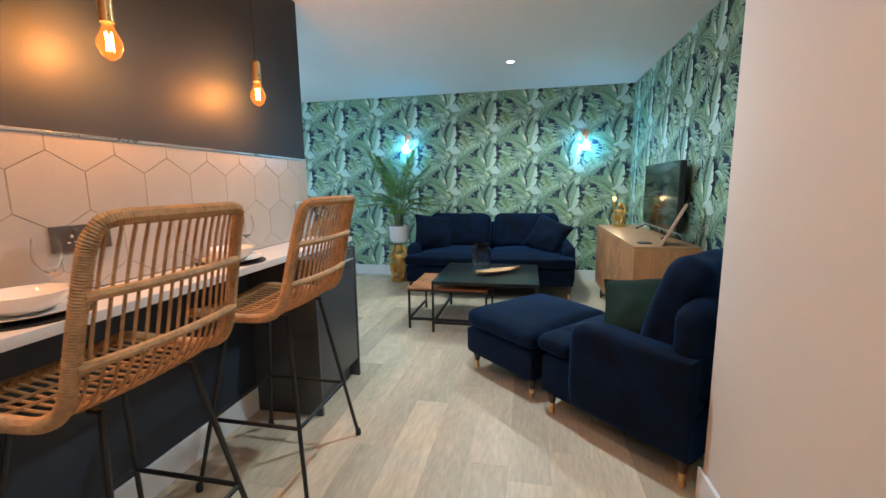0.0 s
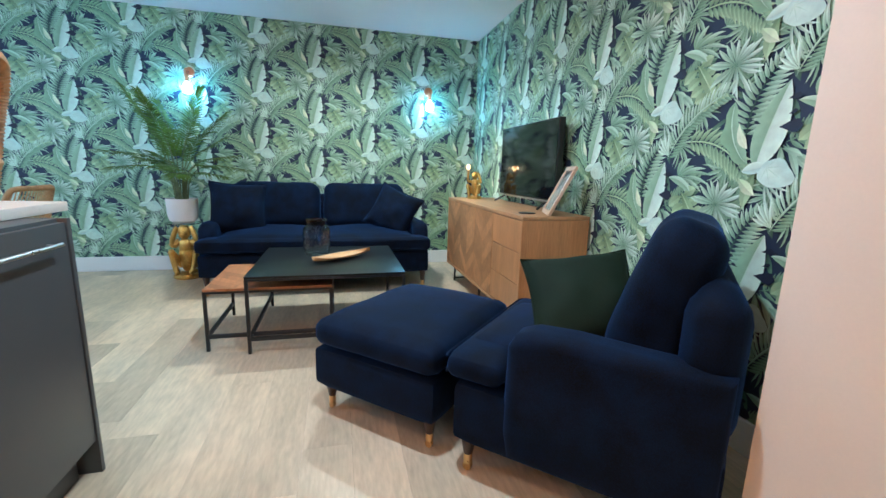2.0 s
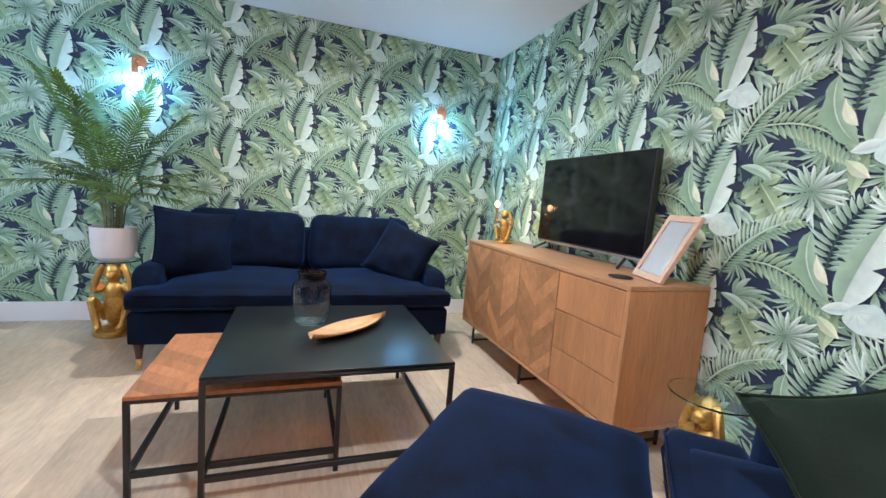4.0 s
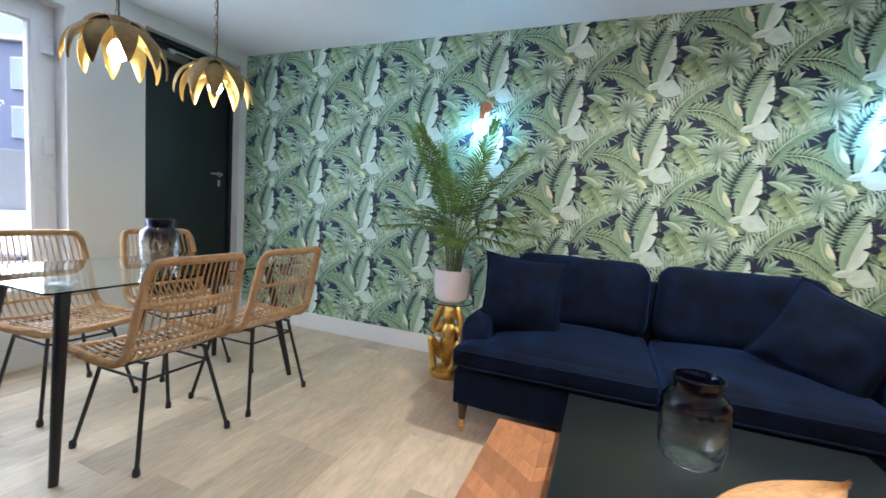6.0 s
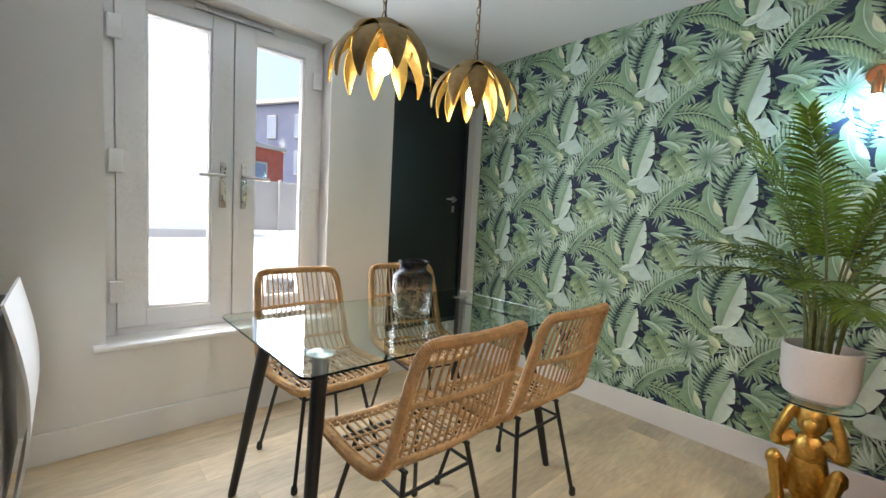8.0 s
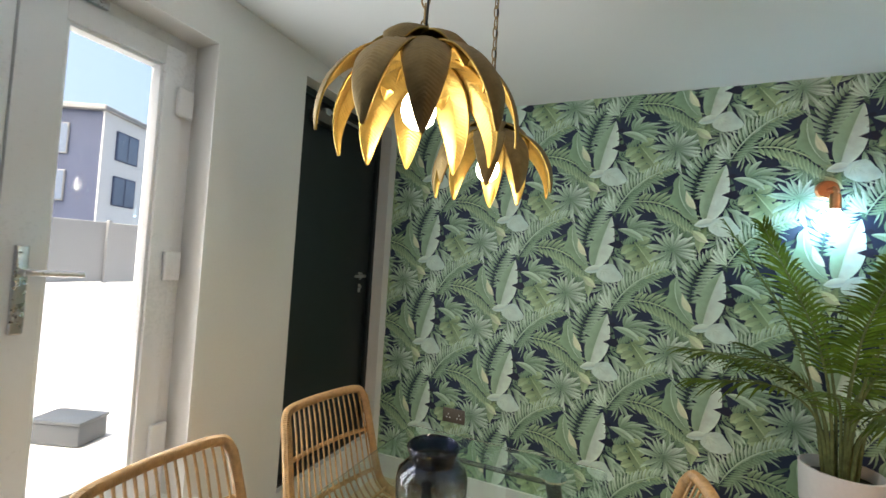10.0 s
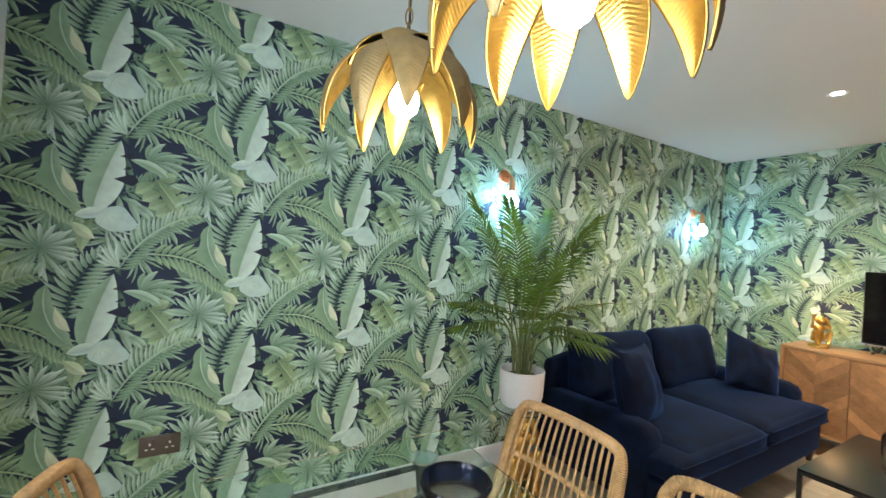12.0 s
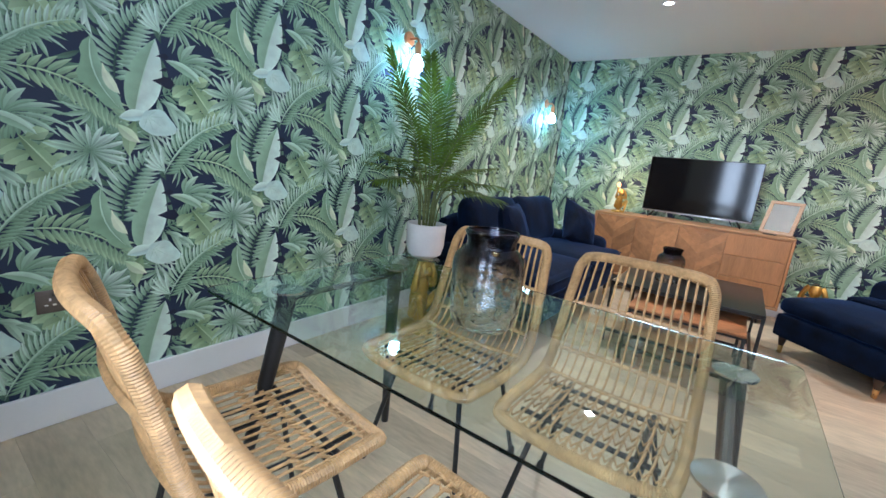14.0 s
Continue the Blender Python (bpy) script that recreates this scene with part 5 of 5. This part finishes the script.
def monkey(s, arms, slim=1.0):
    """A seated monkey, facing -y, about 0.42 high at s=1; arms: 'up' to the head, 'lamp' with one raised."""
    bm = bmesh.new()
    lathe(bm, [(0, 0), (0.125, 0), (0.13, 0.012), (0.12, 0.03), (0.06, 0.045), (0, 0.045)], 24)
    ball(bm, (0, 0.015, 0.15), 0.08, (0.92, 0.8, 1.45))
    ball(bm, (0, 0.0, 0.23), 0.06, (1.1, 0.8, 1.0))
    ball(bm, (0, -0.01, 0.335), 0.055, (1.0, 0.95, 1.05))
    ball(bm, (0, -0.055, 0.322), 0.03, (1.05, 0.9, 0.85))
    for sx in (1, -1):
        ball(bm, (sx * 0.054, 0.0, 0.34), 0.02, (0.5, 0.8, 1))
        tube(bm, [(sx * 0.06, 0.02, 0.09), (sx * 0.105, -0.055, 0.185), (sx * 0.105, -0.08, 0.19), (sx * 0.075, -0.09, 0.07), (sx * 0.055, -0.115, 0.045)], 0.03, 10, r_end=0.02)
        ball(bm, (sx * 0.106, -0.068, 0.186), 0.03)
        if arms == "up" or sx == 1:
            tube(bm, [(sx * 0.055, 0.0, 0.262), (sx * 0.095, -0.02, 0.242), (sx * 0.112, -0.028, 0.246), (sx * 0.104, -0.03, 0.28), (sx * 0.075, -0.026, 0.345), (sx * 0.056, -0.018, 0.368)], 0.026, 10, r_end=0.02)
            ball(bm, (sx * 0.108, -0.026, 0.246), 0.026)
        else:
            tube(bm, [(sx * 0.06, 0.0, 0.25), (sx * 0.12, -0.03, 0.25), (sx * 0.125, -0.04, 0.27), (sx * 0.115, -0.05, 0.37)], 0.022, 10, r_end=0.016)
            ball(bm, (sx * 0.115, -0.05, 0.375), 0.02)
    if arms == "up":
        tube(bm, [(0, 0.09, 0.07), (0.09, 0.09, 0.06), (0.12, 0.0, 0.055), (0.06, -0.1, 0.05)], 0.014, 8)
    for v in bm.verts:
        v.co += Vector((noise.noise(v.co * 45), noise.noise(v.co * 45 + Vector((9, 0, 0))), 0)) * 0.004
        v.co = Vector((v.co.x * s * slim, v.co.y * s * slim, v.co.z * s))
    return bm


def monkey_table(at, turn, s, label):
    t = thing("side_table", at, turn, label, "side table", "gold monkey tables")
    part("monkey_figure", monkey(s, "up", 0.74), M_gold, t, "gold resin monkey")
    h = 0.395 * s
    o = part("glass_top", lathed([(0, h), (0.145, h), (0.147, h + 0.004), (0.145, h + 0.008), (0, h + 0.008)], 40), M_glass, t, "round clear glass top")
    o.visible_shadow = False
    return h + 0.009


PX, PY = -1.165, 7.15
ph = monkey_table((PX, PY, 0), 0, 1.27, "gold seated monkey figure carrying a round glass top")
monkey_table((1.44, 4.90, 0), -100, 1.08, "gold monkey side table with a glass top beside the sideboard")


def monkey_lamp():
    t = thing("table_lamp", (1.42, 6.61, 0.791), -40, "gold monkey table lamp holding a glowing bulb", "lamp")
    part("monkey_figure", monkey(0.62, "lamp", 0.85), M_gold, t, "gold resin monkey")
    part("socket", lathed([(0, 0.235), (0.012, 0.235), (0.012, 0.258), (0, 0.258)], 14, (-0.0606, -0.0264, 0)), M_brass, t)
    part("bulb", lathed([(0.007, 0.258), (0.016, 0.272), (0.02, 0.286), (0.015, 0.301), (0, 0.31)], 16, (-0.0606, -0.0264, 0)), M_bulb_small, t, "lit candle bulb").visible_shadow = False


monkey_lamp()


# ---- palm ----
def palm():
    pot = thing("plant_pot", (PX, PY, ph), 0, "round white stoneware pot on a gold monkey table", "pot")
    part("pot_body", lathed([(0, 0), (0.08, 0), (0.108, 0.02), (0.122, 0.07), (0.127, 0.2), (0.128, 0.215), (0.121, 0.217), (0.117, 0.2), (0.113, 0.16), (0, 0.16)], 40), M_pot, pot)
    part("soil", lathed([(0, 0.178), (0.06, 0.176), (0.114, 0.17), (0.113, 0.163)], 24), M_soil, pot)
    t = thing("palm_plant", (PX, PY, ph + 0.165), 0, "areca palm with arching feathery green fronds in a white pot", "plant")
    rnd = random.Random(31)
    n = 40
    for i in range(19):
        az = i * 137.5 + rnd.uniform(-14, 14)
        d = Vector((math.cos(radians(az)), math.sin(radians(az)), 0))
        tall = i % 3 == 0
        length = rnd.uniform(0.94, 1.08) if tall else rnd.uniform(0.6, 0.84)
        a0 = rnd.uniform(2, 7)
        a1 = rnd.uniform(26, 58) if tall else rnd.uniform(54, 98)
        bare = 0.4 if tall else rnd.uniform(0.42, 0.5)
        p = d * rnd.uniform(0.01, 0.055)
        pts = []
        for k in range(n + 1):
            pts.append(p.copy())
            u = k / n
            v = min(1.0, max(0.0, (u - 0.12) / 0.62))
            a = radians(a0 + (a1 - a0) * v * v * (3 - 2 * v))
            step = d * math.sin(a)
            if step.y > 0:
                step.y *= 0.35
            p += (step + Vector((0, 0, math.cos(a)))) * length / n
        for q in pts:
            q.y = min(q.y, YN - PY - 0.05)
        stem = part("stem", tubed(pts, 0.0065, 6, r_end=0.0014), M_stem, t)
        bm = bmesh.new()
        gap = 0.0185
        count = int(length * (1 - bare) / gap)
        for c in range(count + 1):
            u = bare + (0.995 - bare) * c / count
            k = min(n - 1, int(u * n))
            o = pts[k].lerp(pts[k + 1], u * n - k)
            tg = (pts[k + 1] - pts[k]).normalized()
            side = tg.cross(Vector((0, 0, 1)))
            if side.length < 0.15:
                side = d.cross(Vector((0, 0, 1)))
            side.normalize()
            up = side.cross(tg).normalized()
            f = c / count
            for s in (1, -1):
                L = (0.15 * math.sin(math.pi * (0.16 + 0.74 * f)) ** 0.7 + 0.012) * rnd.uniform(0.86, 1.12)
                w = 0.0062 * rnd.uniform(0.85, 1.2)
                way = (side * s * (0.95 - 0.45 * f) + tg * (0.5 + 0.55 * f) + up * rnd.uniform(0.0, 0.22)).normalized()
                wid = way.cross(up).normalized()
                rows = []
                for q in range(5):
                    g = q / 4
                    e = o + way * L * g + Vector((0, 0, -0.055 * (L / 0.15) * g * g))
                    e.y = min(e.y, YN - PY - 0.02)
                    ww = w * (math.sin(math.pi * min(1, 0.18 + 0.82 * g)) if q < 4 else 0.05)
                    rows.append((bm.verts.new(e + wid * ww), bm.verts.new(e - up * 0.25 * ww), bm.verts.new(e - wid * ww)))
                for A, B in zip(rows, rows[1:]):
                    bm.faces.new((A[0], A[1], B[1], B[0]))
                    bm.faces.new((A[1], A[2], B[2], B[1]))
        part("frond", bm, M_leaf, stem)


palm()


# ---- lights that are seen ----
def wall_light(x, z):
    t = thing("wall_light", (x, YN, z), 0, "copper wall light with a glowing cool white bulb", "wall light", "wall lights over the sofa")
    bm = lathed([(0, 0), (0.045, 0), (0.045, 0.016), (0.038, 0.022), (0, 0.022)], 28)
    bmesh.ops.rotate(bm, verts=bm.verts[:], cent=(0, 0, 0), matrix=Matrix.Rotation(radians(90), 3, "X"))
    part("wall_plate", bm, M_copper, t)
    part("arm", tubed([(0, -0.02, 0), (0, -0.075, 0), (0, -0.09, -0.012), (0, -0.092, -0.03)], 0.008, 10), M_copper, t)
    part("holder", lathed([(0, -0.028), (0.016, -0.03), (0.02, -0.04), (0.02, -0.10), (0, -0.10)], 20, (0, -0.092, 0)), M_copper, t)
    part("bulb", lathed([(0.013, -0.10), (0.02, -0.112), (0.036, -0.135), (0.042, -0.16), (0.036, -0.186), (0.018, -0.2), (0, -0.203)], 22, (0, -0.092, 0)), M_bulb_cool, t, "glowing round bulb")


M_copper = mat("copper", (0.75, 0.38, 0.2), 0.3, metal=1.0, vary=0.1, bump=0.02)
wall_light(-1.115, 1.865)
wall_light(1.145, 1.845)


def leaf_mesh(L, W, rise, arch, name):
    """A metal palm leaf: midrib fold, slanting ribs; bends from level to hanging."""
    n, m = 132, 20
    bm = bmesh.new()
    rows = {}
    for side in (0, 1):
        for i in range(n + 1):
            u = i / n
            a = radians(rise) - arch * u ** 0.9
            if i == 0:
                x, z = 0.0, 0.0
            else:
                x, z = px + math.cos(a) * L / n, pz + math.sin(a) * L / n
            px, pz = x, z
            w = W / 2 * math.sin(math.pi * min(1, 0.1 + 0.9 * u ** 0.85)) ** 0.8 + 0.002
            for j in range(m + 1):
                v = 2 * j / m - 1
                rib = 0.0009 * math.sin(2 * math.pi * (u * 38 - abs(v) * 2.4)) * (1 - abs(v) ** 6)
                fold = -0.22 * w * abs(v) ** 1.5
                nx, nz = -math.sin(a), math.cos(a)
                o = rib + fold + (0.004 if side == 0 else 0)
                rows[side, i, j] = bm.verts.new((x + nx * o, v * w, z + nz * o))
    for side in (0, 1):
        for i in range(n):
            for j in range(m):
                q = [rows[side, i, j], rows[side, i + 1, j], rows[side, i + 1, j + 1], rows[side, i, j + 1]]
                f = bm.faces.new(q if side == 0 else q[::-1])
                f.material_index = side
    for j0 in (0, m):
        for i in range(n):
            q = [rows[0, i, j0], rows[0, i + 1, j0], rows[1, i + 1, j0], rows[1, i, j0]]
            bm.faces.new(q if j0 else q[::-1]).material_index = 1
    me = bpy.data.meshes.new(name)
    bm.to_mesh(me)
    bm.free()
    me.materials.append(M_leafbronze)
    me.materials.append(M_leafgold)
    me.polygons.foreach_set("use_smooth", [True] * len(me.polygons))
    return me


LEAF_BIG, LEAF_TOP = leaf_mesh(0.318, 0.09, 17, radians(117), "leaf"), leaf_mesh(0.172, 0.08, 40, radians(128), "leaf")


def leaf_pendant(x, y, zb, turn):
    t = thing("pendant_light", (x, y, zb), turn, "gold metal palm leaf pendant lamp on a chain, lit", "pendant light", "leaf pendants over the dining table")
    top = 0.135
    for k in range(10):
        o = new("leaf", LEAF_BIG)
        o.parent = t
        o.matrix_local = pose(0, 0, top - 0.028 + 0.006 * (k % 3), 0, 5 * (k % 3), 36 * k + 4 * (k % 2)) @ pose(0.012, 0, 0)
    for k in range(6):
        o = new("leaf", LEAF_TOP)
        o.parent = t
        o.matrix_local = pose(0, 0, top - 0.016 + 0.004 * (k % 2), 0, 4 * (k % 2), 60 * k + 22) @ pose(0.012, 0, 0)
    part("hub", lathed([(0, 0.15), (0.008, 0.148), (0.02, 0.128), (0.022, 0.1), (0, 0.1)], 18), M_leafbronze, t)
    part("lamp_holder", lathed([(0, 0.1), (0.017, 0.1), (0.019, 0.045), (0, 0.045)], 18), M_brass, t)
    part("bulb", lathed([(0.014, 0.046), (0.022, 0.035), (0.034, 0.012), (0.037, -0.006), (0.031, -0.028), (0.016, -0.041), (0, -0.044)], 22), M_bulb_warm, t, "glowing warm white bulb")
    part("ceiling_rose", lathed([(0, H - zb - 0.028), (0.045, H - zb - 0.022), (0.052, H - zb - 0.001)], 24), M_chain, t)
    n = 14
    step = (H - zb - 0.03 - 0.15) / n
    link = None
    for k in range(n):
        pts = []
        for a in range(14):
            b = 2 * math.pi * a / 14
            pts.append((0.0085 * math.cos(b), 0, (step * 0.62) * math.sin(b)))
        if link is None:
            first = part("chain_link", tubed(pts, 0.0022, 6, closed=True), M_chain, t)
            link = first
        else:
            link = new("chain_link", first.data)
            link.parent = t
        link.matrix_local = pose(0, 0, 0.15 + step * (k + 0.5), 0, 0, 90 * (k % 2) + 20)
    part("flex", tubed([(0.004, 0, 0.15), (0.006, 0.004, 0.3), (0.003, 0, H - zb - 0.02)], 0.003, 6), M_black, t)


leaf_pendant(-2.381, 5.80, 1.738, 12)
leaf_pendant(-2.386, 6.31, 1.736, 31)


def downlight(x, y):
    t = thing("ceiling_downlight", (x, y, H), 0, "small round recessed ceiling downlight, lit", "ceiling light")
    part("bezel", lathed([(0.03, -0.001), (0.045, -0.006), (0.048, -0.001)], 28), M_gloss, t)
    part("lens", lathed([(0, -0.003), (0.022, -0.003), (0.03, -0.0015)], 28), M_downlight, t)


downlight(0.287, 6.265)
# unseen fitting, added to go with the second downlight lamp
downlight(0.287, 4.25)
# fittings of the unseen kitchen downlights
for ky in (2.3, 0.9):
    downlight(0.3, ky)


def heater():
    t = thing("electric_heater", (-3.03, YB, 0), 0, "white wall-hung electric panel heater with a curved front", "heater")
    x0, x1, z0, z1 = -0.28, 0.28, 0.17, 0.78
    part("body", boxed(x0, x1, 0.004, 0.075, z0, z1, 0.006, 2), M_gloss, t)
    bm = bmesh.new()
    n = 16
    f = [[], []]
    for i in range(n + 1):
        z = z0 - 0.02 + (z1 + 0.06 - z0 + 0.02) * i / n
        y = 0.085 + 0.05 * math.sin(math.pi * i / n)
        for k, dy in ((0, 0), (1, 0.008)):
            f[k].append([bm.verts.new((x, y + dy, z)) for x in (x0 - 0.005, x1 + 0.005)])
    for i in range(n):
        bm.faces.new((f[0][i][0], f[0][i][1], f[0][i + 1][1], f[0][i + 1][0]))
        bm.faces.new((f[1][i][1], f[1][i][0], f[1][i + 1][0], f[1][i + 1][1]))
        for s in (0, 1):
            q = (f[0][i][s], f[1][i][s], f[1][i + 1][s], f[0][i + 1][s])
            bm.faces.new(q if s == 0 else q[::-1])
    for i in (0, n):
        bm.faces.new((f[0][i][0], f[0][i][1], f[1][i][1], f[1][i][0]))
    bmesh.ops.recalc_face_normals(bm, faces=bm.faces[:])
    part("front_panel", bm, M_gloss, t, "curved white glass front")
    bm = bmesh.new()
    for k in range(12):
        x = x0 + 0.05 + k * 0.042
        box(bm, x, x + 0.028, 0.02, 0.065, z1, z1 + 0.003)
    part("grille", bm, M_plastic, t, smooth=False)


heater()


# ---- floor boards ----
def boards():
    w, L, gap = 0.182, 1.22, 0.0006
    rnd = random.Random(7)
    me = None
    x = XW + 0.001
    while x < XE - 0.01:
        x1 = min(x + w, XE - 0.001)
        y = YS - rnd.uniform(0, L)
        while y < YN:
            a, b = max(y, YS), min(y + L, YN - 0.001)
            y += L
            if x1 < BX - 0.02 or x > JX:
                a = max(a, 3.3 if x > JX else YB - 0.1)
            if b - a < 0.02:
                continue
            if abs(b - a - L) < 1e-6 and abs(x1 - x - w) < 1e-6 and me is not None:
                o = new("plank", me)
            else:
                o = part("plank", boxed(0, x1 - x - gap, 0, b - a - gap, -0.003, 0.0), M_plank, smooth=False)
                if abs(b - a - L) < 1e-6 and abs(x1 - x - w) < 1e-6:
                    me = o.data
            o.parent = floor
            o.location = (x, a, 0)
        x += w


boards()
